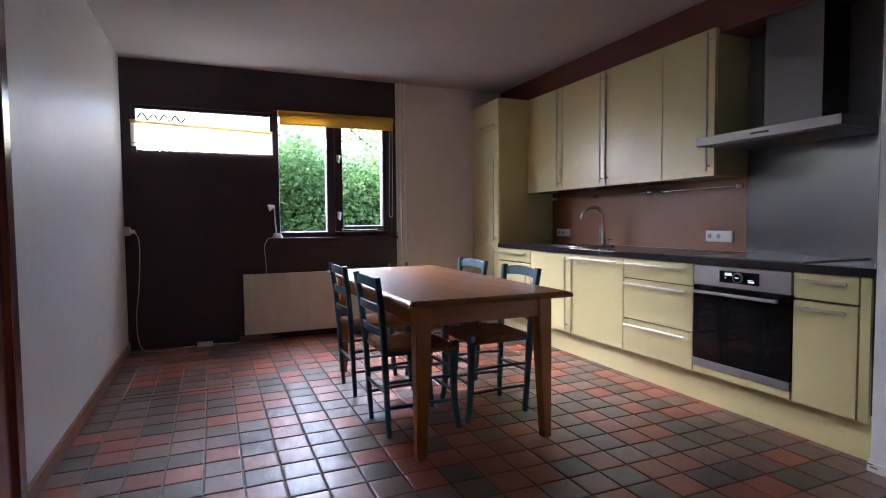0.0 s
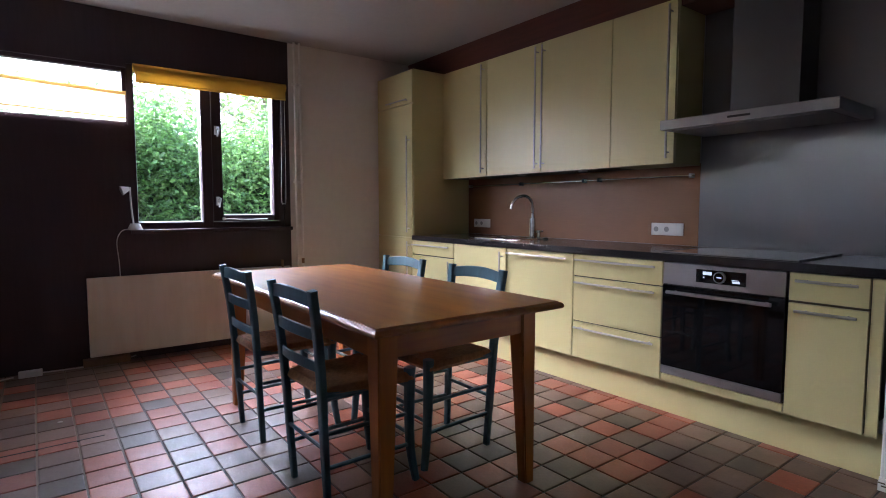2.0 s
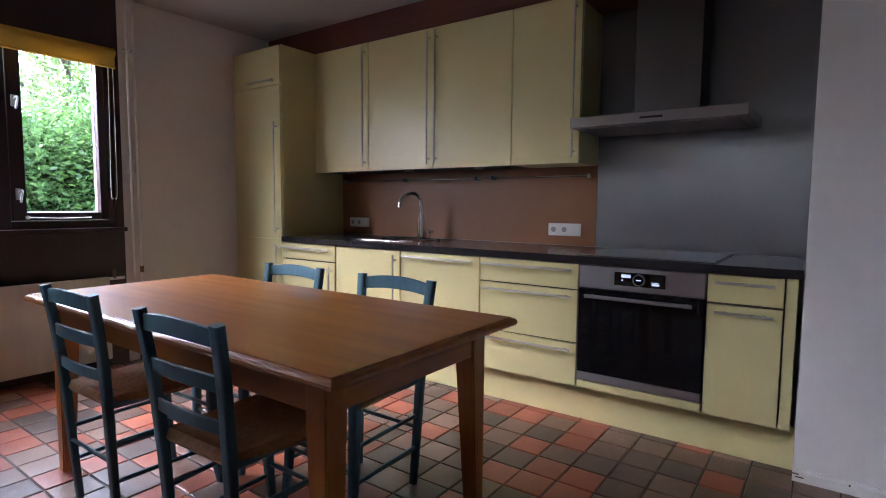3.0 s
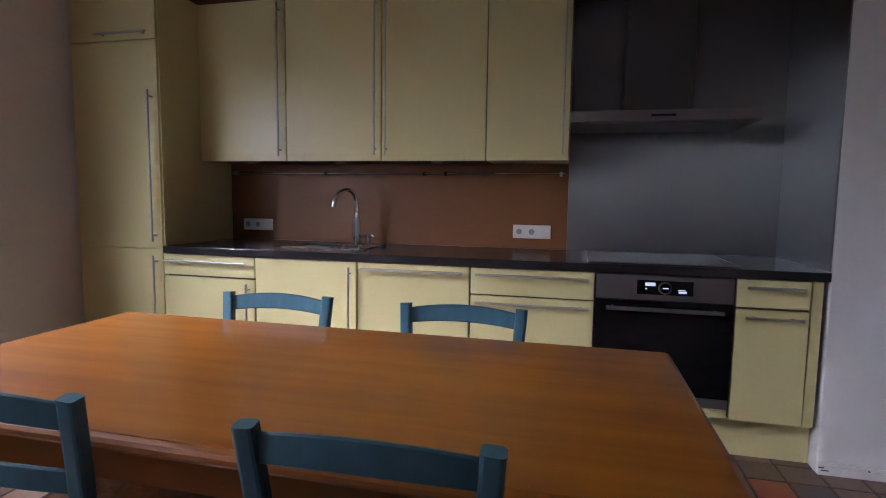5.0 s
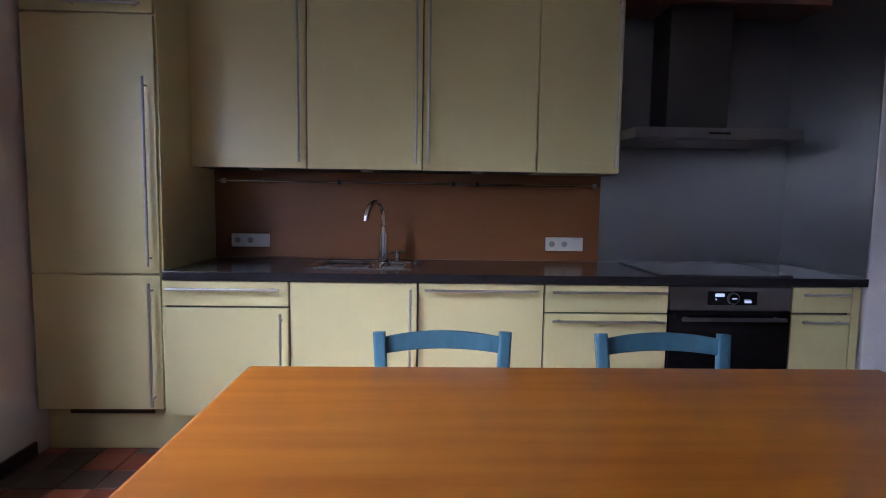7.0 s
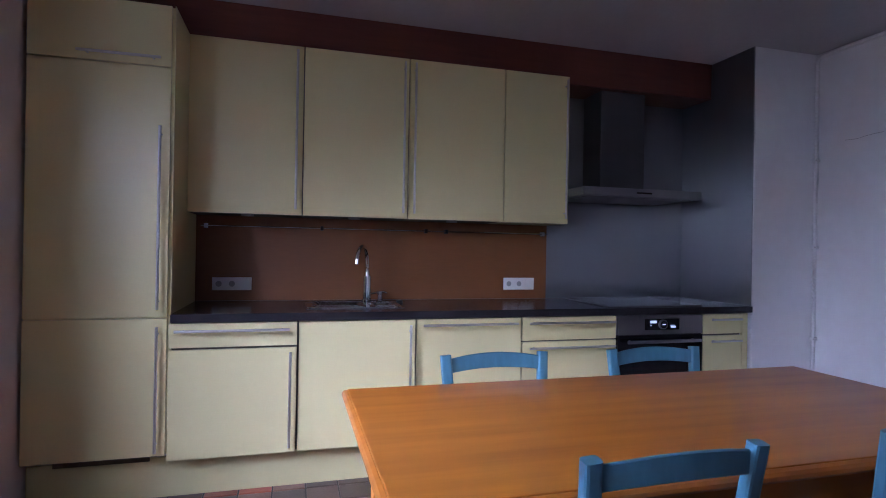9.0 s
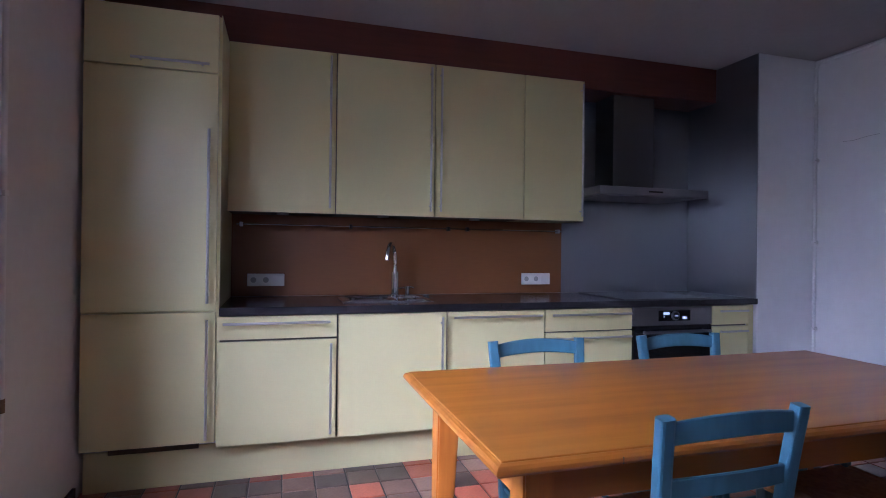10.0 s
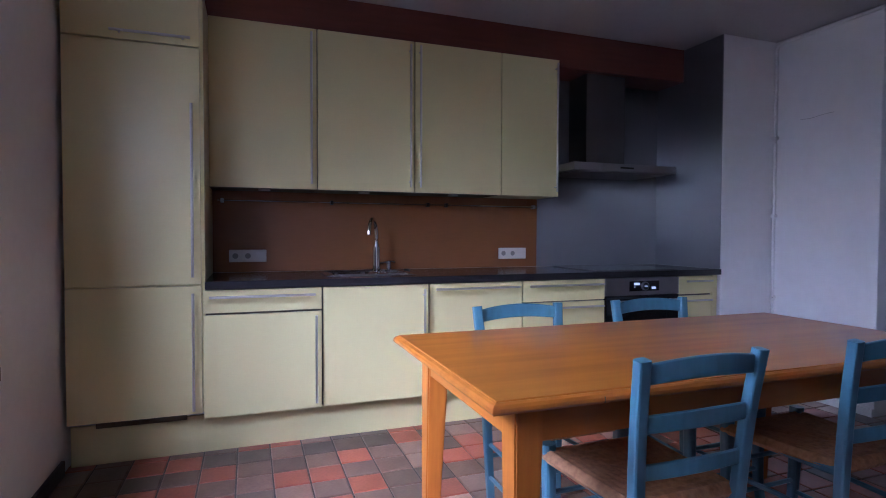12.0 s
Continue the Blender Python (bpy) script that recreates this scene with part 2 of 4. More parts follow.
def box(x0, x1, y0, y1, z0, z1, bevel=0.0, bm=None, seg=2):
    bm = bm or bmesh.new()
    m = Matrix.Translation(((x0 + x1) / 2, (y0 + y1) / 2, (z0 + z1) / 2)) @ Matrix.Diagonal((abs(x1 - x0), abs(y1 - y0), abs(z1 - z0), 1))
    made = bmesh.ops.create_cube(bm, size=1, matrix=m)["verts"]
    if bevel:
        edges = list({e for v in made for e in v.link_edges})
        bmesh.ops.bevel(bm, geom=edges, offset=bevel, segments=seg, affect="EDGES", profile=0.5)
    return bm


def rod(p0, p1, r0, r1=None, bm=None, seg=14):
    bm = bm or bmesh.new()
    p0, p1 = Vector(p0), Vector(p1)
    d = p1 - p0
    m = Matrix.Translation((p0 + p1) / 2) @ d.to_track_quat("Z", "Y").to_matrix().to_4x4()
    bmesh.ops.create_cone(bm, cap_ends=True, segments=seg, radius1=r0, radius2=r0 if r1 is None else r1, depth=d.length, matrix=m)
    return bm


def sweep(points, rx, ry=None, bm=None, seg=10, power=2.0, scales=None, up=(0, 0, 1)):
    """A bar along a line of points; power 2 is round, more is squarer."""
    bm = bm or bmesh.new()
    ry = ry or rx
    pts = [Vector(p) for p in points]
    rings = []
    for i, p in enumerate(pts):
        d = (pts[min(i + 1, len(pts) - 1)] - pts[max(i - 1, 0)]).normalized()
        side = d.cross(Vector(up))
        if side.length < 1e-3:
            side = d.cross(Vector((0, 1, 0)))
        side.normalize()
        top = side.cross(d)
        k = scales[i] if scales else 1.0
        ring = []
        for j in range(seg):
            a = 2 * math.pi * (j + 0.5) / seg
            c, s = math.cos(a), math.sin(a)
            u = math.copysign(abs(c) ** (2 / power), c) * rx * k
            w = math.copysign(abs(s) ** (2 / power), s) * ry * k
            ring.append(bm.verts.new(p + side * u + top * w))
        rings.append(ring)
    for a, b in zip(rings, rings[1:]):
        for j in range(seg):
            bm.faces.new((a[j], a[(j + 1) % seg], b[(j + 1) % seg], b[j]))
    bm.faces.new(rings[0])
    bm.faces.new(reversed(rings[-1]))
    bmesh.ops.recalc_face_normals(bm, faces=bm.faces)
    return bm


def curve(points, n=8):
    """A smooth line through the given points."""
    p = [Vector(q) for q in points]
    p = [2 * p[0] - p[1]] + p + [2 * p[-1] - p[-2]]
    out = []
    for i in range(1, len(p) - 2):
        for k in range(n):
            t = k / n
            out.append(0.5 * (2 * p[i] + (p[i + 1] - p[i - 1]) * t + (2 * p[i - 1] - 5 * p[i] + 4 * p[i + 1] - p[i + 2]) * t * t
                              + (3 * p[i] - p[i - 1] - 3 * p[i + 1] + p[i + 2]) * t ** 3))
    return out + [p[-2]]


def floor_z(y):
    """Height of the level tiled floor."""
    return 0.022


# ---- the room ----
LEFT, BACK, FRONT, CEILING = -0.635, -0.11, 5.40, 2.548
WX = -0.024
PILLAR, NICHE_Y, REAR_X = 2.693, 1.446, 3.345
CORNER_Y, RETURN_X = 0.95, 1.985


def tilted_slab(x0, x1, y0, y1, top, bottom):
    """A slab set by heights above the floor."""
    bm = box(x0, x1, y0, y1, 0, 1)
    for v in bm.verts:
        v.co.z = floor_z(v.co.y) + (top if v.co.z > 0.5 else bottom)
    return bm


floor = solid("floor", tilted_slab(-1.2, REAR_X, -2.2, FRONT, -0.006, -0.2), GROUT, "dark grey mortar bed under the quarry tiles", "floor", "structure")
solid("ceiling", box(-1.2, REAR_X + 0.2, -2.2, FRONT + 0.3, CEILING, CEILING + 0.15), CEIL, "off-white plaster ceiling, its colour greyed to dim bounced light", "ceiling", "structure")

# window wall: a dark brown boarded part with two openings, then white plaster
WB = box(LEFT - 0.2, -0.53 + WX, FRONT, FRONT + 0.12, -0.15, CEILING)
for x0, x1, z0, z1 in ((-0.53, 0.64, -0.15, 1.745), (-0.53, 0.64, 2.16, CEILING), (0.64, 1.80, -0.15, 0.985), (0.64, 1.80, 2.19, CEILING), (1.80, 1.85, -0.15, CEILING)):
    box(x0 + WX, x1 + WX, FRONT, FRONT + 0.12, z0, z1, bm=WB)
wall_brown = solid("wall_north", WB, BROWN, "dark brown painted boarded wall around the window", "wall", "structure")
solid("wall_north_plaster", box(1.85 + WX, REAR_X + 0.2, FRONT, FRONT + 0.12, -0.15, CEILING), WALL, "white painted plaster wall beside the tall cabinet", "wall", "structure")
solid("wall_west", box(LEFT - 0.2, LEFT, 2.485, FRONT, -0.15, CEILING), SATIN, "satin white painted wall", "wall", "structure")
bm = box(LEFT - 0.2, LEFT, BACK, 1.60, -0.15, CEILING)
box(LEFT - 0.2, LEFT, 1.60, 2.485, 2.11, CEILING, bm=bm)
solid("wall_west_door", bm, SATIN, "satin white painted wall round the side door", "wall", "structure")
solid("wall_east", box(REAR_X, REAR_X + 0.2, NICHE_Y, FRONT, -0.15, CEILING), WALL, "wall behind the kitchen units", "wall", "structure")
solid("wall_pillar", box(PILLAR, REAR_X + 0.2, CORNER_Y, NICHE_Y, -0.15, CEILING, 0.006), SATIN, "white painted plaster wall beside the kitchen niche", "wall", "structure")
solid("wall_return", box(RETURN_X, REAR_X + 0.2, BACK, CORNER_Y - 0.0005, -0.15, CEILING, 0.006), SATIN, "white painted plaster wall facing the window", "wall", "structure")
crack = [(2.50, CORNER_Y, 1.952), (2.43, CORNER_Y, 1.947), (2.38, CORNER_Y, 1.953), (2.33, CORNER_Y, 1.957), (2.27, CORNER_Y, 1.958)]
bm = box(0.85, REAR_X + 0.2, BACK - 0.15, BACK, -0.2, CEILING)
box(-1.2, -0.45, BACK - 0.15, BACK, -0.2, CEILING, bm=bm)
box(-0.45, 0.85, BACK - 0.15, BACK, 2.1, CEILING, bm=bm)
solid("wall_south", bm, WALL, "white painted wall with an open doorway", "wall", "structure")
bm = box(-1.2, -1.0, -2.2, BACK - 0.15, -0.2, CEILING)
box(1.4, 1.6, -2.2, BACK - 0.15, -0.2, CEILING, bm=bm)
box(-1.2, 1.6, -2.4, -2.2, -0.2, CEILING, bm=bm)
solid("wall_hall", bm, WALL, "plain white hall walls behind the doorway", "wall", "structure")

# trim
bm = tilted_slab(LEFT, LEFT + 0.018, 2.503, FRONT, 0.075, 0.0)
solid("baseboard", bm, SKIRT, "low brown wooden skirting board", "baseboard", "structure")
bm = tilted_slab(1.9, 2.69, FRONT - 0.014, FRONT, 0.07, 0.0)
solid("baseboard_north", bm, BROWN, "dark skirting under the white wall", "baseboard", "structure")
bm = tilted_slab(PILLAR - 0.022, PILLAR, CORNER_Y + 0.022, NICHE_Y, 0.05, 0.0)
bmesh.ops.bevel(bm, geom=[e for e in bm.edges if all(v.co.x < PILLAR - 0.01 and v.co.z > 0.05 for v in e.verts)], offset=0.012, segments=3, affect="EDGES")
base_e = solid("baseboard_east", bm, PIPE, "low white painted skirting strip with chipped paint", "baseboard", "structure")
for y0, y1, z in ((1.422, 1.446, 0.052), (1.405, 1.436, 0.040), (1.25, 1.257, 0.055)):
    part("chip", box(PILLAR - 0.0235, PILLAR - 0.012, y0, y1, z, z + 0.006, 0.002), CARCASS, base_e, "dark chip in the paint")
bm = tilted_slab(RETURN_X, PILLAR, CORNER_Y, CORNER_Y + 0.022, 0.05, 0.0)
solid("baseboard_south", bm, PIPE, "low white painted skirting strip", "baseboard", "structure")
solid("wall_crack", sweep(curve(crack, 5), 0.0013, seg=6), SHADE, "fine dark crack in the white plaster", "crack", "structure")
bm = box(3.06, REAR_X, 2.558, FRONT, 2.352, CEILING)
box(3.06, REAR_X, NICHE_Y, 2.558, 2.305, CEILING, bm=bm)
solid("soffit", bm, SOFFIT, "red-brown boarded bulkhead above the cabinets", "soffit", kind="structure")

# side door in the west wall
door = thing("door_1", (LEFT, 2.04, floor_z(2.3)), "glossy red-brown varnished wooden door, closed", "door", kind="structure")
part("door_leaf", box(LEFT - 0.03, LEFT + 0.012, 1.665, 2.42, -0.02, 2.05, 0.003), MAHOGANY, door)
for y0, y1, z0, z1 in ((2.425, 2.50, -0.03, 2.12), (1.585, 1.66, -0.03, 2.12), (1.66, 2.425, 2.055, 2.12)):
    part("door_frame", box(LEFT - 0.05, LEFT + 0.03, y0, y1, z0, z1, 0.004), MAHOGANY, door, "dark varnished door casing")

# ---- windows ----
win = thing("window_1", (1.22, FRONT + 0.05, 0.985), "dark brown wooden window with a fixed pane and a closed casement", "window", kind="structure", shift=WX)
Y0, Y1 = FRONT + 0.015, FRONT + 0.085
for x0, x1, z0, z1 in ((0.64, 0.685, 0.985, 2.19), (1.14, 1.215, 0.985, 2.19), (1.755, 1.80, 0.985, 2.19), (0.685, 1.14, 0.985, 1.035), (1.215, 1.755, 0.985, 1.035),
                       (0.685, 1.14, 2.14, 2.19), (1.215, 1.755, 2.14, 2.19)):
    part("window_frame", box(x0, x1, Y0, Y1, z0, z1, 0.003), BROWN, win)
sash = part("casement", box(1.218, 1.292, Y0 - 0.01, Y1 - 0.01, 1.038, 2.137, 0.004), BROWN, win, "dark brown casement frame")
for x0, x1, z0, z1 in ((1.708, 1.752, 1.038, 2.137), (1.292, 1.708, 1.038, 1.087), (1.292, 1.708, 2.09, 2.137)):
    part("casement_rail", box(x0, x1, Y0 - 0.01, Y1 - 0.01, z0, z1, 0.003), BROWN, win)
for x0, x1, z0, z1 in ((0.685, 1.14, 1.035, 2.14), (1.292, 1.708, 1.087, 2.09)):
    pane = part("pane", box(x0, x1, FRONT + 0.05, FRONT + 0.056, z0, z1), GLASS, win, "clear window glass")
    pane.visible_shadow = False
    for a0, a1, c0, c1 in ((x0, x0 + 0.007, z0, z1), (x1 - 0.007, x1, z0, z1), (x0 + 0.007, x1 - 0.007, z0, z0 + 0.008)):
        part("glazing_bead", box(a0, a1, FRONT + 0.058, FRONT + 0.072, c0, c1), BEAD, win, "white outer glazing bead")
for z in (1.20, 1.76):
    h = part("window_catch", box(1.236, 1.262, Y0 - 0.024, Y0 - 0.01, z - 0.035, z + 0.035, 0.004), NICKEL, win, "metal casement catch")
    part("catch_lever", sweep(curve([(1.25, Y0 - 0.026, z + 0.01), (1.262, Y0 - 0.045, z + 0.02), (1.25, Y0 - 0.05, z - 0.05)], 5), 0.006), NICKEL, h)
bar = part("stay_bar", sweep([(1.29, Y0 - 0.028, 1.058), (1.46, Y0 - 0.03, 1.05), (1.64, Y0 - 0.028, 1.055)], 0.006, 0.004), PIPE, win, "pale metal casement stay")
part("stay_pin", rod((1.29, Y0 - 0.012, 1.058), (1.29, Y0 - 0.03, 1.058), 0.012), PIPE, win)
solid("window_sill", box(0.63 + WX, 1.85 + WX, FRONT - 0.05, FRONT + 0.012, 0.955, 0.984, 0.004), BROWN, "narrow dark brown wooden window sill", "sill", "structure")

tr = thing("window_2", (0.05, FRONT + 0.05, 1.745), "wide transom window in the brown boarded wall", "window", kind="structure", shift=WX)
for x0, x1, z0, z1 in ((-0.53, -0.50, 1.745, 2.16), (0.612, 0.64, 1.745, 2.16), (-0.50, 0.612, 1.745, 1.772), (-0.50, 0.612, 2.132, 2.16)):
    part("window_frame", box(x0, x1, FRONT + 0.02, FRONT + 0.09, z0, z1, 0.003), BROWN, tr)
pane = part("pane", box(-0.50, 0.612, FRONT + 0.05, FRONT + 0.056, 1.772, 2.132), GLASS, tr, "clear window glass")
pane.visible_shadow = False

# ---- kitchen ----
FACE, UPPER = 2.70, 3.03
DOOR_T = 0.019


def handle(parent, axis, at, a, b, face, group=""):
    """A round bar on two feet. axis z: upright at y = at from a to b; axis y: level at height at."""
    out = face - 0.036
    end = (lambda v: (out, at, v)) if axis == "z" else (lambda v: (out, v, at))
    foot = (lambda v, x: (x, at, v)) if axis == "z" else (lambda v, x: (x, v, at))
    bm = rod(end(a), end(b), 0.0065, seg=12)
    for v in (a + 0.035, b - 0.035):
        rod(foot(v, out), foot(v, face + 0.001), 0.0042, bm=bm, seg=8)
    return smooth(part("handle", bm, NICKEL, parent, "brushed steel bar handle"))


def front(unit, name, y0, y1, z0, z1, face=FACE):
    return part(name, box(face, face + DOOR_T, y0 + 0.0022, y1 - 0.0022, z0 + 0.0022, z1 - 0.0022, 0.0012), CREAM, unit)


def carcass(unit, y0, y1, z0, z1, face=FACE, back=REAR_X, side=CARCASS):
    part("body", box(face + DOOR_T + 0.002, back - 0.012, y0 + 0.0005, y1 - 0.0005, z0 + 0.003, z1 - 0.003), side, unit)


BASE0, BASE1 = 0.215, 0.862
UNITS = "fitted kitchen units"

# tall fridge cabinet: its own wide side panel in cream
u = thing("tall_cabinet", (3.0, 5.09, 0.24), "tall cream laminate fridge cabinet standing against the white wall", "cabinet", UNITS)
carcass(u, 4.79, 5.385, 0.243, 2.345, side=CREAM)
part("side_panel", box(FACE + 0.004, REAR_X - 0.012, 4.786, 4.7895, 0.243, 2.345), CREAM, u)
d = front(u, "door", 4.80, 5.383, 0.243, 0.886)
handle(d, "z", 4.838, 0.27, 0.85, FACE)
d = front(u, "door", 4.80, 5.383, 0.89, 2.05)
handle(d, "z", 4.838, 0.93, 1.775, FACE)
d = front(u, "flap", 4.80, 5.383, 2.056, 2.345)
handle(d, "y", 2.088, 4.84, 5.18, FACE)

# base units
u = thing("base_cabinet", (3.0, 4.505, BASE0), "cream base cabinet with one drawer above a door", "cabinet", UNITS)
carcass(u, 4.21, 4.785, BASE0, BASE1)
d = front(u, "drawer", 4.212, 4.797, 0.742, BASE1)
handle(d, "y", 0.826, 4.25, 4.765, FACE)
d = front(u, "door", 4.212, 4.797, BASE0, 0.735)
handle(d, "z", 4.245, 0.25, 0.715, FACE)

u = thing("sink_cabinet", (3.0, 3.91, BASE0), "cream base cabinet with one tall door under the sink", "cabinet", UNITS)
carcass(u, 3.612, 4.208, BASE0, BASE1)
d = front(u, "door", 3.612, 4.208, BASE0, BASE1)
handle(d, "z", 3.645, 0.25, 0.835, FACE)

u = thing("dishwasher", (3.0, 3.31, BASE0), "built-in dishwasher behind a cream front", "dishwasher", UNITS)
carcass(u, 3.012, 3.608, BASE0, BASE1)
d = front(u, "door", 3.012, 3.608, BASE0, BASE1)
handle(d, "y", 0.83, 3.045, 3.578, FACE)

u = thing("drawer_cabinet", (3.0, 2.71, BASE0), "cream base cabinet with three drawers", "cabinet", UNITS)
carcass(u, 2.412, 3.008, BASE0, BASE1)
for z0, z1 in ((0.727, BASE1), (0.447, 0.723), (BASE0, 0.443)):
    d = front(u, "drawer", 2.412, 3.008, z0, z1)
    handle(d, "y", z1 - 0.033, 2.44, 2.975, FACE)

u = thing("oven_cabinet", (3.0, 2.11, BASE0), "cream housing around the built-in oven", "cabinet", UNITS)
part("body", box(FACE + 0.03, REAR_X - 0.012, 1.812, 2.408, BASE0, 0.255), CARCASS, u)
front(u, "strip", 1.812, 2.408, BASE0, 0.258)

u = thing("narrow_cabinet", (3.0, 1.66, BASE0), "narrow cream base cabinet with a drawer above a door", "cabinet", UNITS)
carcass(u, 1.512, 1.808, BASE0, BASE1)
d = front(u, "drawer", 1.512, 1.808, 0.735, BASE1)
handle(d, "y", 0.828, 1.545, 1.77, FACE)
d = front(u, "door", 1.512, 1.808, BASE0, 0.727)
handle(d, "y", 0.695, 1.545, 1.77, FACE)
solid("filler_panel", box(FACE + 0.004, FACE + 0.023, 1.466, 1.508, BASE0, BASE1, 0.001), CREAM, "narrow cream filler panel beside the cabinet", "panel")

bm = tilted_slab(2.775, 2.79, NICHE_Y + 0.003, 5.385, 0.3, 0.0)
for v in bm.verts:
    if v.co.z > floor_z(v.co.y) + 0.15:
        v.co.z = 0.212
plinth = solid("plinth", bm, CREAM, "cream laminate plinth below the base cabinets", "plinth", "structure")
solid("plinth_vent", box(2.768, 2.776, 4.88, 5.28, 0.198, 0.232, 0.002), CARCASS, "dark ventilation grille under the fridge cabinet", "grille")

# oven
ov = thing("oven", (2.99, 2.11, 0.26), "built-in oven with black glass door and steel control panel", "oven")
part("body", box(FACE + 0.03, REAR_X - 0.05, 1.83, 2.39, 0.262, 0.85), BLACK, ov)
part("control_panel", box(FACE - 0.006, FACE + 0.03, 1.815, 2.405, 0.745, 0.858, 0.003), OVENSTEEL, ov, "brushed steel control panel")
ds = part("display", box(FACE - 0.009, FACE - 0.0055, 1.985, 2.225, 0.772, 0.838, 0.001), BLACKGLASS, ov, "black oven display")
for y0, y1, z0, z1 in ((2.146, 2.190, 0.812, 0.828), (2.182, 2.189, 0.796, 0.802), (2.012, 2.046, 0.783, 0.793), (2.016, 2.050, 0.796, 0.799)):
    part("readout", box(FACE - 0.0105, FACE - 0.009, y0, y1, z0, z1), SCREEN, ds, "lit white read-out")
part("knob", rod((FACE - 0.006, 2.105, 0.805), (FACE - 0.022, 2.105, 0.805), 0.029, 0.028, seg=32), OVENSTEEL, ov, "round steel dial")
part("dial_face", rod((FACE - 0.0215, 2.105, 0.805), (FACE - 0.0235, 2.105, 0.805), 0.0225, seg=32), BLACKGLASS, ov, "black dial face")
part("dial_mark", box(FACE - 0.0245, FACE - 0.0235, 2.092, 2.116, 0.803, 0.808), SCREEN, ov, "lit white dial mark")
od = part("door", box(FACE - 0.006, FACE + 0.029, 1.815, 2.405, 0.305, 0.741, 0.003), BLACKGLASS, ov, "black glass oven door")
part("door_trim", box(FACE - 0.008, FACE + 0.029, 1.815, 2.405, 0.262, 0.303, 0.003), OVENSTEEL, ov, "brushed steel lower trim")
part("window", box(FACE - 0.0075, FACE - 0.0055, 1.92, 2.30, 0.36, 0.64, 0.0008), BLACKGLASS, od, "dark oven window")
hb = sweep([(FACE - 0.045, 1.86, 0.708), (FACE - 0.045, 2.36, 0.708)], 0.011, 0.009, power=4)
for y in (1.89, 2.33):
    rod((FACE - 0.045, y, 0.708), (FACE - 0.004, y, 0.708), 0.007, bm=hb)
smooth(part("handle", hb, OVENSTEEL, od, "brushed steel oven handle"))

# worktop with sink cut-out
TOP = 0.905
bm = box(2.683, REAR_X - 0.004, NICHE_Y + 0.003, 3.655, 0.866, TOP, 0.002)
box(2.683, REAR_X - 0.004, 4.165, 4.786, 0.866, TOP, 0.002, bm=bm)
box(2.683, 2.84, 3.655, 4.165, 0.866, TOP, 0.0, bm=bm)
box(3.20, REAR_X - 0.004, 3.655, 4.165, 0.866, TOP, 0.0, bm=bm)
solid("worktop", bm, STONE, "black speckled worktop along the whole wall", "worktop")


def bowl(bm, x0, x1, y0, y1, z_top, depth, rim):
    """A sunken bowl with a flat rim."""
    loops = []
    for grow, z in ((rim, z_top), (0.0, z_top), (-0.012, z_top - 0.012), (-0.02, z_top - depth * 0.9), (-0.05, z_top - depth)):
        ring = []
        for k in range(24):
            a = 2 * math.pi * (k + 0.5) / 24
            c, s = math.cos(a), math.sin(a)
            u, w = math.copysign(abs(c) ** 0.4, c), math.copysign(abs(s) ** 0.4, s)
            ring.append(bm.verts.new(((x0 + x1) / 2 + u * ((x1 - x0) / 2 + grow), (y0 + y1) / 2 + w * ((y1 - y0) / 2 + grow), z)))
        loops.append(ring)
    for a, b in zip(loops, loops[1:]):
        for k in range(24):
            bm.faces.new((a[k], a[(k + 1) % 24], b[(k + 1) % 24], b[k]))
    bm.faces.new(loops[-1])
    return bm


sk = thing("sink", (3.0, 3.91, 0.73), "stainless steel one-and-a-half bowl sink set into the worktop", "sink")
smooth(part("bowl", bowl(bmesh.new(), 2.87, 3.13, 3.85, 4.135, TOP + 0.003, 0.15, 0.028), SINKSTEEL, sk))
smooth(part("bowl", bowl(bmesh.new(), 2.90, 3.10, 3.675, 3.80, TOP + 0.003, 0.11, 0.02), SINKSTEEL, sk, "small stainless steel rinsing bowl"))
part("tap_ledge", box(3.152, 3.205, 3.655, 4.165, TOP - 0.005, TOP + 0.003, 0.002), SINKSTEEL, sk)
for y0, y1 in ((4.155, 4.17), (3.805, 3.825), (3.648, 3.66)):
    part("rim", box(2.838, 3.152, y0, y1, TOP - 0.005, TOP + 0.002, 0.001), SINKSTEEL, sk)
part("rim", box(2.832, 2.845, 3.648, 4.17, TOP - 0.005, TOP + 0.002, 0.001), SINKSTEEL, sk)



def lip(x0, x1, y0, y1, z):
    """A rolled steel edge round one bowl."""
    pts = []
    for k in range(33):
        a = 2 * math.pi * k / 32
        c, n = math.cos(a), math.sin(a)
        pts.append(((x0 + x1) / 2 + math.copysign(abs(c) ** 0.4, c) * (x1 - x0) / 2, (y0 + y1) / 2 + math.copysign(abs(n) ** 0.4, n) * (y1 - y0) / 2, z))
    return sweep(pts, 0.0045, seg=8)


smooth(part("rolled_edge", lip(2.868, 3.132, 3.848, 4.137, TOP + 0.004), SINKSTEEL, sk))
smooth(part("rolled_edge", lip(2.898, 3.102, 3.673, 3.802, TOP + 0.004), SINKSTEEL, sk))
smooth(part("rolled_edge", lip(2.836, 3.208, 3.65, 4.168, TOP + 0.003), SINKSTEEL, sk))

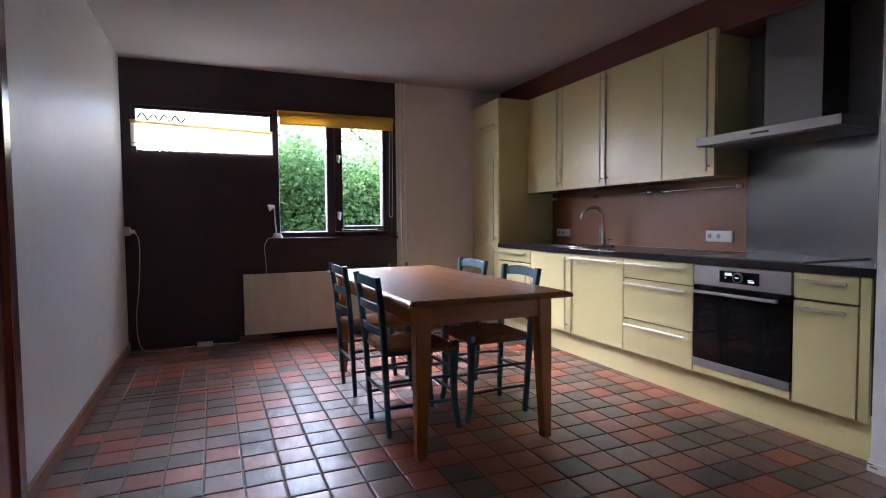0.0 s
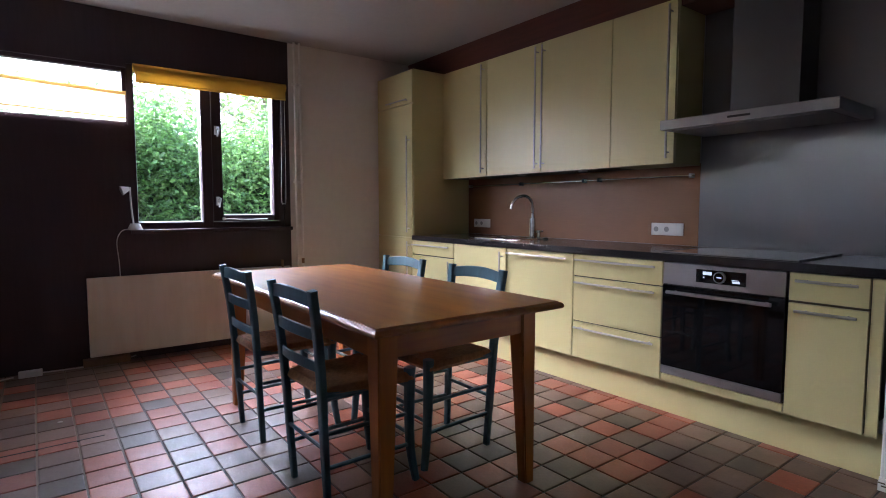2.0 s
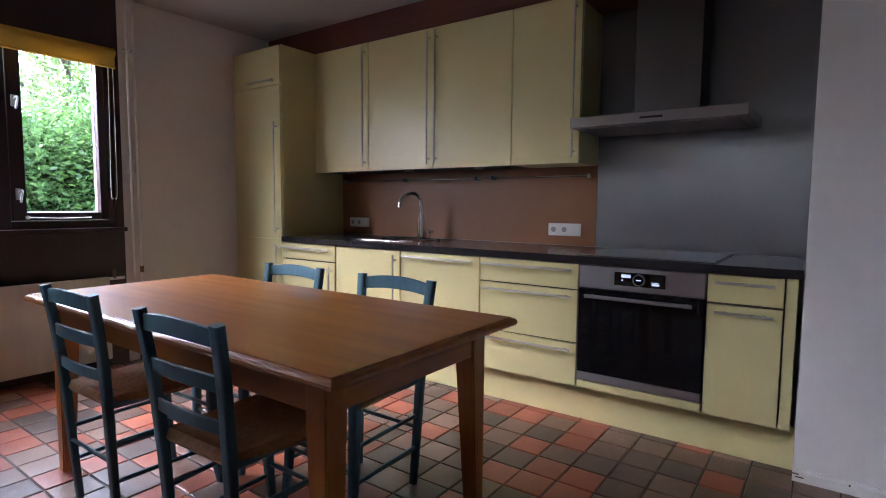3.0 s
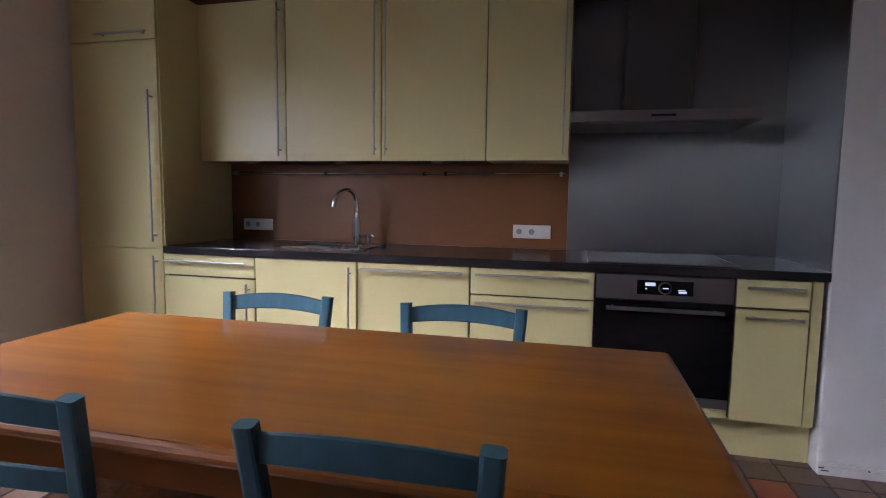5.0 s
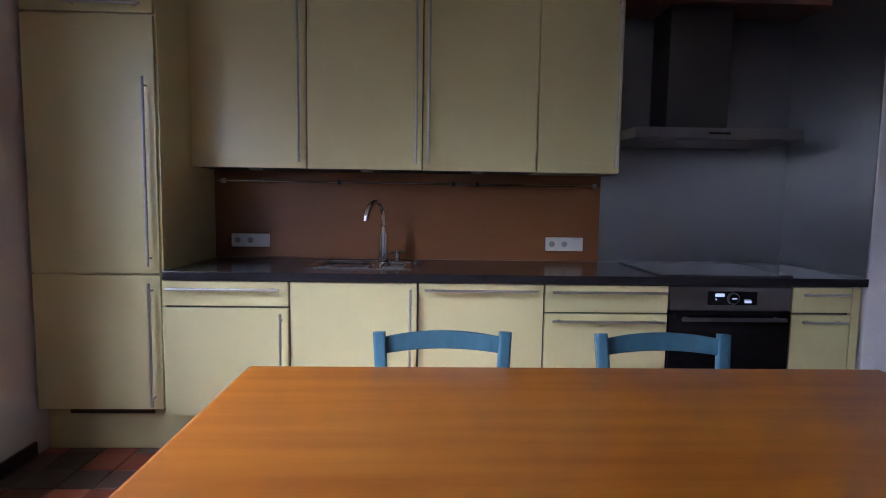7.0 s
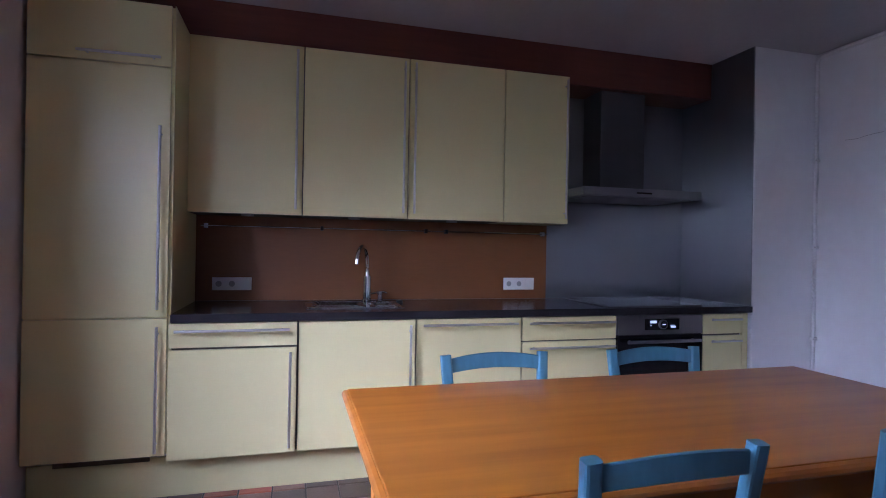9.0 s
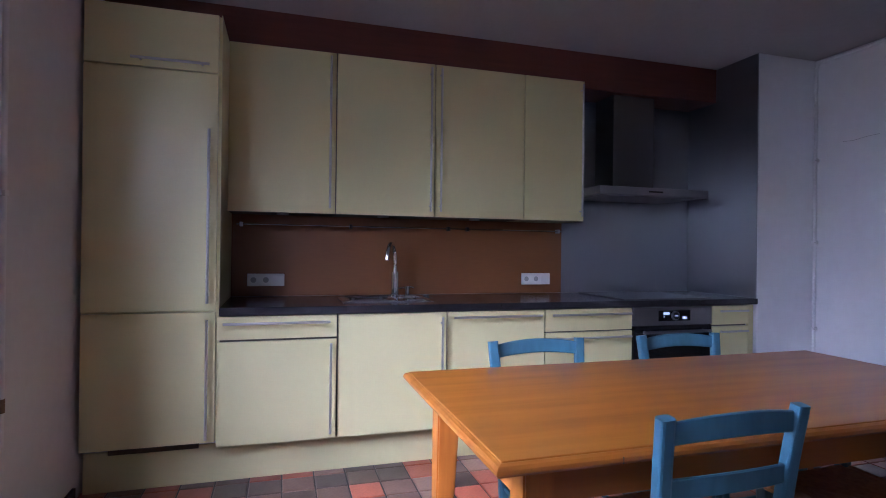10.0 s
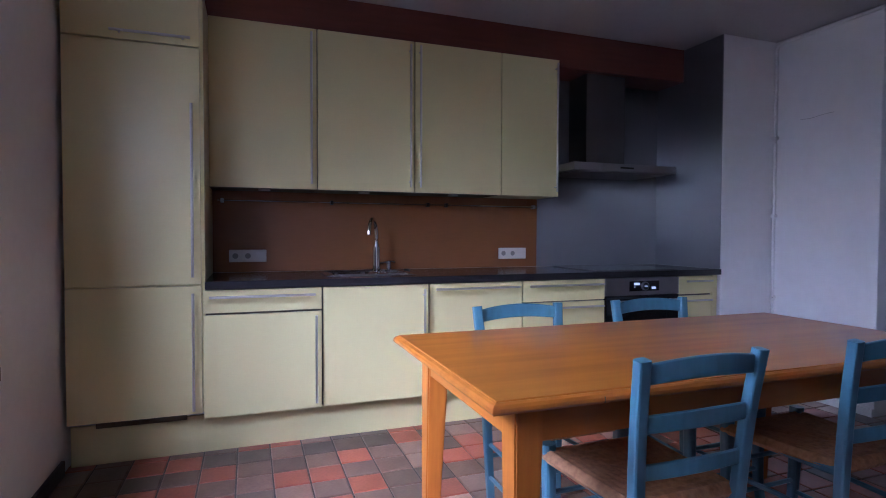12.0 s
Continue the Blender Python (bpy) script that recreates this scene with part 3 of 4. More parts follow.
tap = thing("tap", (3.178, 3.81, TOP + 0.003), "chrome kitchen mixer tap with a high curved spout", "tap")
smooth(part("body", rod((3.178, 3.81, TOP + 0.002), (3.178, 3.81, 1.062), 0.0265, 0.0245, seg=24), CHROME, tap))
part("collar", rod((3.178, 3.81, TOP + 0.003), (3.178, 3.81, TOP + 0.014), 0.028, seg=24), CHROME, tap)
spout = [(3.178, 3.81, 1.06), (3.177, 3.811, 1.14), (3.165, 3.82, 1.205), (3.125, 3.842, 1.237), (3.07, 3.868, 1.225), (3.032, 3.886, 1.185), (3.02, 3.892, 1.135)]
smooth(part("neck", rod((3.178, 3.81, 1.06), (3.178, 3.81, 1.095), 0.0175, 0.0125, seg=20), CHROME, tap))
smooth(part("spout", sweep(curve(spout, 6), 0.0125, seg=14), CHROME, tap))
smooth(part("lever", sweep([(3.19, 3.79, 0.955), (3.20, 3.762, 0.958), (3.212, 3.728, 0.966)], 0.0055, seg=10), CHROME, tap))
sd = thing("soap_dispenser", (3.165, 3.733, TOP + 0.003), "small chrome soap pump beside the tap", "dispenser")
smooth(part("body", rod((3.165, 3.733, TOP + 0.002), (3.165, 3.733, 0.952), 0.0155, 0.0145, seg=20), CHROME, sd))
smooth(part("collar", rod((3.165, 3.733, TOP + 0.002), (3.165, 3.733, TOP + 0.011), 0.021, seg=20), CHROME, sd))
smooth(part("cap", rod((3.165, 3.733, 0.953), (3.165, 3.733, 0.972), 0.018, seg=20), CHROME, sd))
smooth(part("nozzle", sweep(curve([(3.165, 3.733, 0.966), (3.160, 3.712, 0.968), (3.154, 3.692, 0.962)], 5), 0.005), CHROME, sd))

solid("sink_plug", rod((3.12, 3.622, TOP + 0.0005), (3.12, 3.622, TOP + 0.016), 0.021, 0.017, seg=20), BLACK, "small black rubber plug beside the sink", "plug")

# hob
hob = thing("hob", (2.99, 2.11, TOP), "black glass ceramic hob flush on the worktop", "hob")
part("glass_plate", box(2.745, 3.27, 1.79, 2.44, TOP + 0.001, TOP + 0.006, 0.001), BLACKGLASS, hob)
for y0, y1, x0, x1 in ((1.784, 1.79, 2.739, 3.276), (2.44, 2.446, 2.739, 3.276), (1.79, 2.44, 2.739, 2.745), (1.79, 2.44, 3.27, 3.276)):
    part("edge_trim", box(x0, x1, y0, y1, TOP + 0.001, TOP + 0.007), HOODSTEEL, hob, "thin steel edge trim")

# splash panels
solid("splash_panel", box(REAR_X - 0.011, REAR_X - 0.001, 2.557, 4.786, TOP + 0.001, 1.42), SPLASH, "red-brown laminate splash panel behind the sink", "panel", "structure")
solid("steel_panel", box(REAR_X - 0.009, REAR_X - 0.001, NICHE_Y + 0.0085, 2.556, TOP + 0.001, 2.304), STEEL, "brushed stainless steel splash panel behind the hob", "panel", "structure")
solid("steel_side_panel", box(PILLAR + 0.004, REAR_X - 0.0015, NICHE_Y + 0.001, NICHE_Y + 0.008, TOP + 0.001, CEILING - 0.002), STEEL, "brushed steel panel lining the niche side", "panel", "structure")

# wall cabinets
cuts = ((4.197, 4.785, 4.232), (3.60, 4.195, 3.632), (3.0, 3.598, 3.568), (2.56, 2.998, 2.592))
for y0, y1, hy in cuts:
    u = thing("wall_cabinet", (3.18, (y0 + y1) / 2, 1.403), "cream laminate wall cabinet with one tall door" if y1 - y0 > 0.5 else "narrower cream wall cabinet at the end of the row", "cabinet", "cream wall cabinets")
    carcass(u, y0, y1, 1.403, 2.343, UPPER, REAR_X, CREAM if y0 < 2.7 else CARCASS)
    d = front(u, "door", y0, y1, 1.403, 2.343, UPPER)
    handle(d, "z", hy, 1.435, 2.31, UPPER)
    if y1 - y0 > 0.5:
        part("spotlight", rod((3.14, (y0 + y1) / 2, 1.398), (3.14, (y0 + y1) / 2, 1.4065), 0.034, seg=24), NICKEL, u, "round nickel spotlight, switched off")

# utensil rail
rail = thing("utensil_rail", (3.30, 3.67, 1.34), "thin steel utensil rail on the splash panel", "rail")
smooth(part("bar", rod((3.30, 2.575, 1.345), (3.30, 4.755, 1.345), 0.0048), CHROME, rail))
for y in (2.60, 3.285, 3.42, 4.073, 4.73):
    part("bracket", box(3.292, REAR_X - 0.0105, y - 0.009, y + 0.009, 1.332, 1.358, 0.003), NICKEL if y in (2.60, 4.73) else BLACK, rail)

# sockets


def socket(y0, y1, z0, z1, label):
    x = REAR_X - 0.0115
    s = thing("wall_socket", (x, (y0 + y1) / 2, z0), label, "socket", "triple wall sockets")
    part("plate", box(x - 0.010, x, y0, y1, z0, z1, 0.003), PLASTIC, s)
    w = (y1 - y0) / 3
    for k in range(3):
        c = y1 - w * (k + 0.5)
        if k < 2:
            o = part("outlet", rod((x - 0.012, c, (z0 + z1) / 2), (x - 0.0095, c, (z0 + z1) / 2), 0.024, seg=24), PLASTIC, s)
            # recess is a flat disc, its shade painted in grey
            part("recess", rod((x - 0.0128, c, (z0 + z1) / 2), (x - 0.0119, c, (z0 + z1) / 2), 0.017, seg=24), SHADE, o, "flat grey disc with the socket recess's shade in its colour")
        else:
            part("switch", box(x - 0.013, x - 0.0095, c - 0.028, c + 0.028, z0 + 0.011, z1 - 0.011, 0.002), PLASTIC, s)


socket(2.651, 2.872, 0.966, 1.046, "white triple wall socket near the steel panel")
socket(4.476, 4.694, 0.968, 1.044, "white triple wall socket near the tall cabinet")

# cooker hood
hd = thing("cooker_hood", (3.08, 2.07, 1.58), "flat stainless steel cooker hood with a square chimney", "cooker hood")
bm = box(2.858, REAR_X - 0.01, 1.70, 2.549, 1.578, 1.63, 0.002)
part("canopy", bm, OVENSTEEL, hd)
part("filter", box(2.90, 3.30, 1.745, 2.50, 1.573, 1.5775), OVENSTEEL, hd, "grey metal grease filter")
part("button_strip", box(2.8555, 2.8585, 2.07, 2.18, 1.598, 1.609, 0.001), BLACK, hd, "small dark push buttons")
# chimney looks shaded through its darker steel colour
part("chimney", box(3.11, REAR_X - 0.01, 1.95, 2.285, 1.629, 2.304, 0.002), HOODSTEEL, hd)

# ---- table ----
TX0, TX1, TY0, TY1, TZ = 0.838, 1.70, 2.236, 4.08, 0.776
tb = thing("dining_table", (1.27, 3.17, floor_z(3.17)), "honey-coloured pine dining table with tapered legs", "table")
bm = bmesh.new()
rings = []
for inset, z in ((0.016, TZ - 0.030), (0.005, TZ - 0.029), (0.0, TZ - 0.022), (0.001, TZ - 0.014), (0.006, TZ - 0.007), (0.014, TZ - 0.0035), (0.0165, TZ - 0.0032), (0.017, TZ - 0.0006), (0.019, TZ)):
    rings.append([bm.verts.new(q) for q in ((TX0 + inset, TY0 + inset, z), (TX1 - inset, TY0 + inset, z), (TX1 - inset, TY1 - inset, z), (TX0 + inset, TY1 - inset, z))])
for a, b in zip(rings, rings[1:]):
    for k in range(4):
        bm.faces.new((a[k], a[(k + 1) % 4], b[(k + 1) % 4], b[k]))
bm.faces.new(rings[-1])
bm.faces.new(list(reversed(rings[0])))
part("tabletop", bm, PINE_Y, tb)
part("edge_joint", box(TX0 - 0.0008, TX0 + 0.004, 3.786, 3.7875, TZ - 0.027, TZ - 0.012), CARCASS, tb, "thin dark joint in the moulded edge")
AZ0, AZ1 = TZ - 0.128, TZ - 0.029
IN, IN_Y = 0.065, 0.09
for x in (TX0 + IN + 0.008, TX1 - IN - 0.03):
    part("apron", box(x, x + 0.022, TY0 + IN_Y + 0.07, TY1 - IN_Y - 0.07, AZ0, AZ1, 0.002), PINE_Y, tb)
for y in (TY0 + IN_Y + 0.008, TY1 - IN_Y - 0.03):
    part("apron", box(TX0 + IN + 0.07, TX1 - IN - 0.07, y, y + 0.022, AZ0, AZ1, 0.002), PINE_X, tb)
for sx, x in ((1, TX0 + IN), (-1, TX1 - IN)):
    for sy, y in ((1, TY0 + IN_Y), (-1, TY1 - IN_Y)):
        z0 = floor_z(y)
        bm = bmesh.new()
        rings = []
        for z, w in ((z0, 0.048), (AZ0 - 0.01, 0.076), (AZ1, 0.076)):
            rings.append([bm.verts.new((x + sx * a * w, y + sy * b * w, z)) for a, b in ((0, 0), (1, 0), (1, 1), (0, 1))])
        for a, b in zip(rings, rings[1:]):
            for k in range(4):
                bm.faces.new((a[k], a[(k + 1) % 4], b[(k + 1) % 4], b[k]))
        bm.faces.new(rings[0])
        bm.faces.new(rings[-1])
        bmesh.ops.recalc_face_normals(bm, faces=bm.faces)
        bmesh.ops.bevel(bm, geom=[e for e in bm.edges if abs(e.verts[0].co.z - e.verts[1].co.z) > 0.05], offset=0.005, segments=2, affect="EDGES")
        part("leg", bm, PINE_Z, tb)

# ---- chairs ----


def rush_seat():
    """Four woven wedges of cord, the cords parallel to each edge."""
    bm = bmesh.new()
    n = 44
    vs = []
    for i in range(n + 1):
        row = []
        for j in range(n + 1):
            u, w = 2 * i / n - 1, 2 * j / n - 1
            half = 0.176 + 0.027 * (u + 1) / 2
            edge = max(abs(u), abs(w))
            cord = abs(math.sin(edge * 15 * math.pi)) * 0.004
            sag = -0.014 * (1 - u * u) * (1 - w * w)
            lip = -0.022 * max(0.0, (edge - 0.9) / 0.1) ** 2
            diag = -0.003 if abs(abs(u) - abs(w)) < 0.05 else 0.0
            row.append(bm.verts.new((0.195 * u, half * w, 0.462 + cord + sag + lip + diag)))
        vs.append(row)
    for i in range(n):
        for j in range(n):
            bm.faces.new((vs[i][j], vs[i + 1][j], vs[i + 1][j + 1], vs[i][j + 1]))
    rim = [vs[i][0] for i in range(n + 1)] + [vs[n][j] for j in range(1, n + 1)] + [vs[i][n] for i in range(n - 1, -1, -1)] + [vs[0][j] for j in range(n - 1, 0, -1)]
    low = [bm.verts.new((v.co.x * 0.95, v.co.y * 0.95, 0.425)) for v in rim]
    for k in range(len(rim)):
        m = (k + 1) % len(rim)
        bm.faces.new((rim[m], rim[k], low[k], low[m]))
    bm.faces.new(low)
    bmesh.ops.recalc_face_normals(bm, faces=bm.faces)
    return bm


def slat(z0, z1, x, half, bow, arch):
    """A ladder-back slat, bowed backwards and arched along its top."""
    bm = bmesh.new()
    n = 12
    rings = []
    for k in range(n + 1):
        w = 2 * k / n - 1
        xx = x - bow * (1 - w * w)
        up = arch * (1 - w * w)
        zz0, zz1 = z0 + up * 0.7, z1 + up
        rings.append([bm.verts.new(p) for p in ((xx - 0.007, w * half, zz0), (xx + 0.007, w * half, zz0), (xx + 0.007 - 0.004, w * half, zz1), (xx - 0.007, w * half, zz1))])
    for a, b in zip(rings, rings[1:]):
        for k in range(4):
            bm.faces.new((a[k], a[(k + 1) % 4], b[(k + 1) % 4], b[k]))
    bm.faces.new(rings[0])
    bm.faces.new(rings[-1])
    bmesh.ops.recalc_face_normals(bm, faces=bm.faces)
    bmesh.ops.bevel(bm, geom=[e for e in bm.edges if abs(e.verts[0].co.y - e.verts[1].co.y) > 0.01], offset=0.003, segments=1, affect="EDGES")
    return bm


def chair():
    c = thing("dining_chair", (0, 0, 0), "blue painted ladder-back chair with woven rush seat under the table", "chair", "chairs round the table")
    smooth(part("seat", rush_seat(), RUSH, c, "brown woven rush seat"))
    for s in (-1, 1):
        line = curve([(-0.172, 0.152 * s, 0), (-0.185, 0.160 * s, 0.22), (-0.196, 0.168 * s, 0.44), (-0.212, 0.178 * s, 0.64), (-0.238, 0.190 * s, 0.832)], 4)
        part("back_post", sweep(line, 0.017, 0.014, power=5, seg=12, up=(1, 0, 0), scales=[0.85 + 0.25 * min(1, k / 8) for k in range(len(line))]), BLUE, c)
        line = curve([(0.212, 0.182 * s, 0), (0.192, 0.172 * s, 0.14), (0.186, 0.174 * s, 0.30), (0.186, 0.178 * s, 0.478)], 4)
        part("front_leg", sweep(line, 0.0195, seg=12, power=3.5, up=(1, 0, 0), scales=[0.72 + 0.36 * k / (len(line) - 1) for k in range(len(line))]), BLUE, c)
        for z in (0.155, 0.285):
            smooth(part("side_stretcher", sweep([(-0.182, 0.157 * s, z), (0, 0.167 * s, z + 0.003), (0.187, 0.173 * s, z)], 0.0085, seg=8), BLUE, c))
        part("seat_rail", sweep([(-0.19, 0.167 * s, 0.437), (0.186, 0.178 * s, 0.437)], 0.012, 0.015, seg=8), BLUE, c)
    for z in (0.20, 0.32):
        smooth(part("front_stretcher", sweep([(0.187, -0.172, z), (0.187, 0.172, z)], 0.0085, seg=8), BLUE, c))
    smooth(part("rear_stretcher", sweep([(-0.189, -0.158, 0.235), (-0.189, 0.158, 0.235)], 0.0085, seg=8), BLUE, c))
    for z0, z1, x, half in ((0.768, 0.818, -0.230, 0.178), (0.645, 0.690, -0.214, 0.17), (0.525, 0.565, -0.203, 0.162)):
        part("slat", slat(z0, z1, x, half, 0.018, 0.016 if z0 > 0.7 else 0.006), BLUE, c)
    return c


first = chair()
places = ((1.04, 3.528, 1.0), (1.036, 2.806, 1.5), (1.535, 2.853, 180.4), (1.542, 3.516, 181.5))
first.matrix_basis = pose(places[0][0], places[0][1], floor_z(places[0][1]), 0, 0, places[0][2])
for x, y, a in places[1:]:
    copy_thing(first, pose(x, y, floor_z(y), 0, 0, a))

# ---- window wall things ----
rd = thing("radiator", (1.02, FRONT - 0.07, 0.13), "flat cream-white panel radiator under the window", "radiator", shift=WX)
part("panel", box(0.335, 1.70, FRONT - 0.10, FRONT - 0.075, 0.092, 0.655, 0.006, seg=3), ENAMEL, rd)
part("rear_panel", box(0.36, 1.675, FRONT - 0.068, FRONT - 0.035, 0.105, 0.64, 0.004), ENAMEL, rd)
for x in (0.55, 1.45):
    part("bracket", box(x, x + 0.03, FRONT - 0.036, FRONT - 0.001, 0.2, 0.6), ENAMEL, rd)
vb = rod((1.70, FRONT - 0.085, 0.64), (1.80, FRONT - 0.085, 0.64), 0.011)
part("inlet", vb, PIPE, rd)
smooth(part("valve", rod((1.735, FRONT - 0.085, 0.64), (1.735, FRONT - 0.085, 0.705), 0.013, 0.011), CARD, rd, "brown thermostat valve knob"))

for x, z0 in ((1.868, 0.62), (1.915, 0.55)):
    p = thing("heating_pipe", (x, FRONT - 0.042, z0), "white painted vertical heating pipe on the wall", "pipe", "heating pipes")
    smooth(part("pipe", rod((x, FRONT - 0.042, z0), (x, FRONT - 0.042, CEILING), 0.0105), PIPE, p))
    for z in (1.37, 2.2):
        part("clip", box(x - 0.014, x + 0.014, FRONT - 0.054, FRONT, z - 0.01, z + 0.01, 0.002), PIPE, p)
    if x > 1.9:
        part("coupling", rod((x, FRONT - 0.042, 0.66), (x, FRONT - 0.042, 0.705), 0.0125), CARD, p, "brown pipe coupling")

PX, PY = PILLAR - 0.016, CORNER_Y + 0.016
p = thing("heating_pipe", (PX, PY, floor_z(PY)), "white painted pipe climbing the corner and running along the ceiling", "pipe", "heating pipes")
line = [(PX, PY, floor_z(PY)), (PX, PY, 1.2), (PX, PY, 2.44)] + curve([(PX, PY, 2.485), (PX - 0.012, PY, 2.512), (PX - 0.04, PY, 2.522)], 4) + [(2.3, PY, 2.522), (RETURN_X - 0.02, PY, 2.522)]
smooth(part("pipe", sweep(line, 0.0105, up=(0, 1, 0.01)), PIPE, p))
for z in (0.69, 1.285, 1.85):
    part("clip", box(PX - 0.017, PILLAR - 0.001, CORNER_Y + 0.001, PY + 0.015, z - 0.011, z + 0.011, 0.002), PIPE, p)
    part("clip_screw", rod((PX - 0.012, PY + 0.012, z), (PX - 0.02, PY + 0.02, z), 0.005, seg=10), NICKEL, p, "small metal screw")

# roller blind, pulled up
bl = thing("roller_blind", (1.245, FRONT - 0.03, 2.05), "yellow roller blind rolled up above the window", "blind", shift=WX)
bm = sweep([(0.68, FRONT - 0.034, 2.155), (1.81, FRONT - 0.034, 2.155)], 0.032, seg=18)
part("roll", bm, BLIND, bl)
bm = box(0.69, 1.80, FRONT - 0.068, FRONT - 0.064, 2.055, 2.16)
part("cloth", bm, BLIND, bl, "hanging yellow cloth edge")
part("bottom_bar", sweep([(0.69, FRONT - 0.066, 2.055), (1.80, FRONT - 0.066, 2.055)], 0.009, seg=10), BLIND, bl)
loop = [(1.807, FRONT - 0.02, 2.12), (1.806, FRONT - 0.02, 1.6), (1.803, FRONT - 0.02, 1.22), (1.785, FRONT - 0.02, 1.185), (1.766, FRONT - 0.02, 1.22), (1.772, FRONT - 0.02, 1.6), (1.778, FRONT - 0.02, 2.10)]
part("bead_chain", sweep(curve(loop, 6), 0.0028, seg=6), PLASTIC, bl, "white bead chain")

# short curtain across the transom


def cloth_strip(x0, x1, z0, z1, y, sag, n=60):
    bm = bmesh.new()
    rows = []
    for k in range(n + 1):
        s = k / n
        x = x0 + (x1 - x0) * s
        d = -sag * s
        yy = y + 0.006 * math.sin(s * 23) + 0.004 * math.sin(s * 61)
        rows.append([bm.verts.new((x, yy, z0 + d)), bm.verts.new((x, yy - 0.002, (z0 + z1) / 2 + d)), bm.verts.new((x, yy, z1 + d))])
    for a, b in zip(rows, rows[1:]):
        for k in range(2):
            bm.faces.new((a[k], b[k], b[k + 1], a[k + 1]))
    bmesh.ops.solidify(bm, geom=bm.faces[:], thickness=0.0015)
    return bm


cu = thing("curtain", (0.05, FRONT - 0.02, 1.765), "short pale curtain with yellow hems across the transom window", "curtain", shift=WX)
smooth(part("cloth", cloth_strip(-0.535, 0.625, 1.80, 2.01, FRONT - 0.02, 0.035), CURTAIN, cu))
smooth(part("top_hem", cloth_strip(-0.54, 0.63, 1.998, 2.026, FRONT - 0.024, 0.045), HEM, cu, "yellow gathered top hem"))
smooth(part("bottom_hem", cloth_strip(-0.535, 0.625, 1.822, 1.832, FRONT - 0.024, 0.035), HEM, cu, "thin yellow bottom hem"))
zz = [(-0.515 + 0.043 * k, FRONT + 0.03, 2.044 - 0.002 * k + (0.052 if k % 2 else 0.0)) for k in range(10)]
solid("zigzag_wire", sweep(curve(zz, 4), 0.0095, seg=6), mat("dark_green_wire", (0.02, 0.05, 0.035), 0.5), "dark green zigzag wire hanging in the transom window", "wire")

# small lamp on the sill
lm = thing("sill_lamp", (0.63, FRONT - 0.03, 0.984), "small white plastic reading lamp on the sill end", "lamp", shift=WX)
smooth(part("base", rod((0.655, FRONT - 0.03, 0.984), (0.655, FRONT - 0.03, 1.03), 0.052, 0.032, seg=24), PLASTIC, lm))
smooth(part("stem", sweep(curve([(0.645, FRONT - 0.03, 1.025), (0.635, FRONT - 0.03, 1.15), (0.63, FRONT - 0.03, 1.295)], 5), 0.006), PLASTIC, lm))
smooth(part("head", rod((0.625, FRONT - 0.03, 1.285), (0.575, FRONT - 0.035, 1.268), 0.014, 0.034, seg=20), PLASTIC, lm))
cord = [(0.59, FRONT - 0.03, 0.99), (0.54, FRONT - 0.04, 0.975), (0.51, FRONT - 0.03, 0.9), (0.52, FRONT - 0.02, 0.75), (0.525, FRONT - 0.02, 0.6)]
solid("lamp_cord", sweep(curve(cord, 6), 0.0035, seg=8), PLASTIC, "thin white lamp cord hanging behind the radiator", "cord")

# plug, cord and extension block
FZ = floor_z(5.33)
pb = thing("wall_plug", (LEFT + 0.02, FRONT - 0.06, 1.03), "white plastic socket box in the wall corner", "socket")
part("box", box(LEFT + 0.001, LEFT + 0.05, FRONT - 0.095, FRONT - 0.015, 1.03, 1.105, 0.005), PLASTIC, pb)
part("plug", rod((LEFT + 0.05, FRONT - 0.055, 1.065), (LEFT + 0.085, FRONT - 0.055, 1.06), 0.02, 0.015), PLASTIC, pb)
cord = [(LEFT + 0.085, FRONT - 0.055, 1.06), (LEFT + 0.115, FRONT - 0.05, 0.95), (LEFT + 0.10, FRONT - 0.03, 0.6), (LEFT + 0.07, FRONT - 0.03, 0.3), (LEFT + 0.10, FRONT - 0.05, FZ + 0.03),
        (LEFT + 0.22, FRONT - 0.13, FZ + 0.006), (LEFT + 0.38, FRONT - 0.12, FZ + 0.006), (LEFT + 0.52, FRONT - 0.09, FZ + 0.01)]
solid("power_cable", sweep(curve(cord, 6), 0.0045, seg=8), PLASTIC, "white extension cord hanging down to the floor", "cord")
eb = thing("extension_block", (-0.03, FRONT - 0.085, FZ), "white extension socket block lying on the tiles", "socket")
part("block", box(-0.09, 0.04, FRONT - 0.115, FRONT - 0.06, FZ, FZ + 0.04, 0.006), PLASTIC, eb)
cord = [(0.04, FRONT - 0.085, FZ + 0.015), (0.15, FRONT - 0.06, FZ + 0.006), (0.3, FRONT - 0.07, FZ + 0.006), (0.45, FRONT - 0.05, FZ + 0.006), (0.6, FRONT - 0.04, FZ + 0.03)]
solid("power_cable", sweep(curve(cord, 6), 0.0045, seg=8), PLASTIC, "white cord running along the wall behind the radiator", "cord")
solid("wood_block", box(0.27, 0.56, FRONT - 0.075, FRONT - 0.012, FZ, FZ + 0.05, 0.004), CARD, "pale brown wooden block under the radiator", "block")

# ---- outside ----
solid("ground", box(-60, 60, FRONT + 0.3, 120, -0.35, -0.25), mat("garden_soil", (0.07, 0.075, 0.04), 0.9, grain=8, large=0.6, large_amount=0.5), "rough green garden ground outside the window", "ground", "structure")
rng = np.random.default_rng(7)


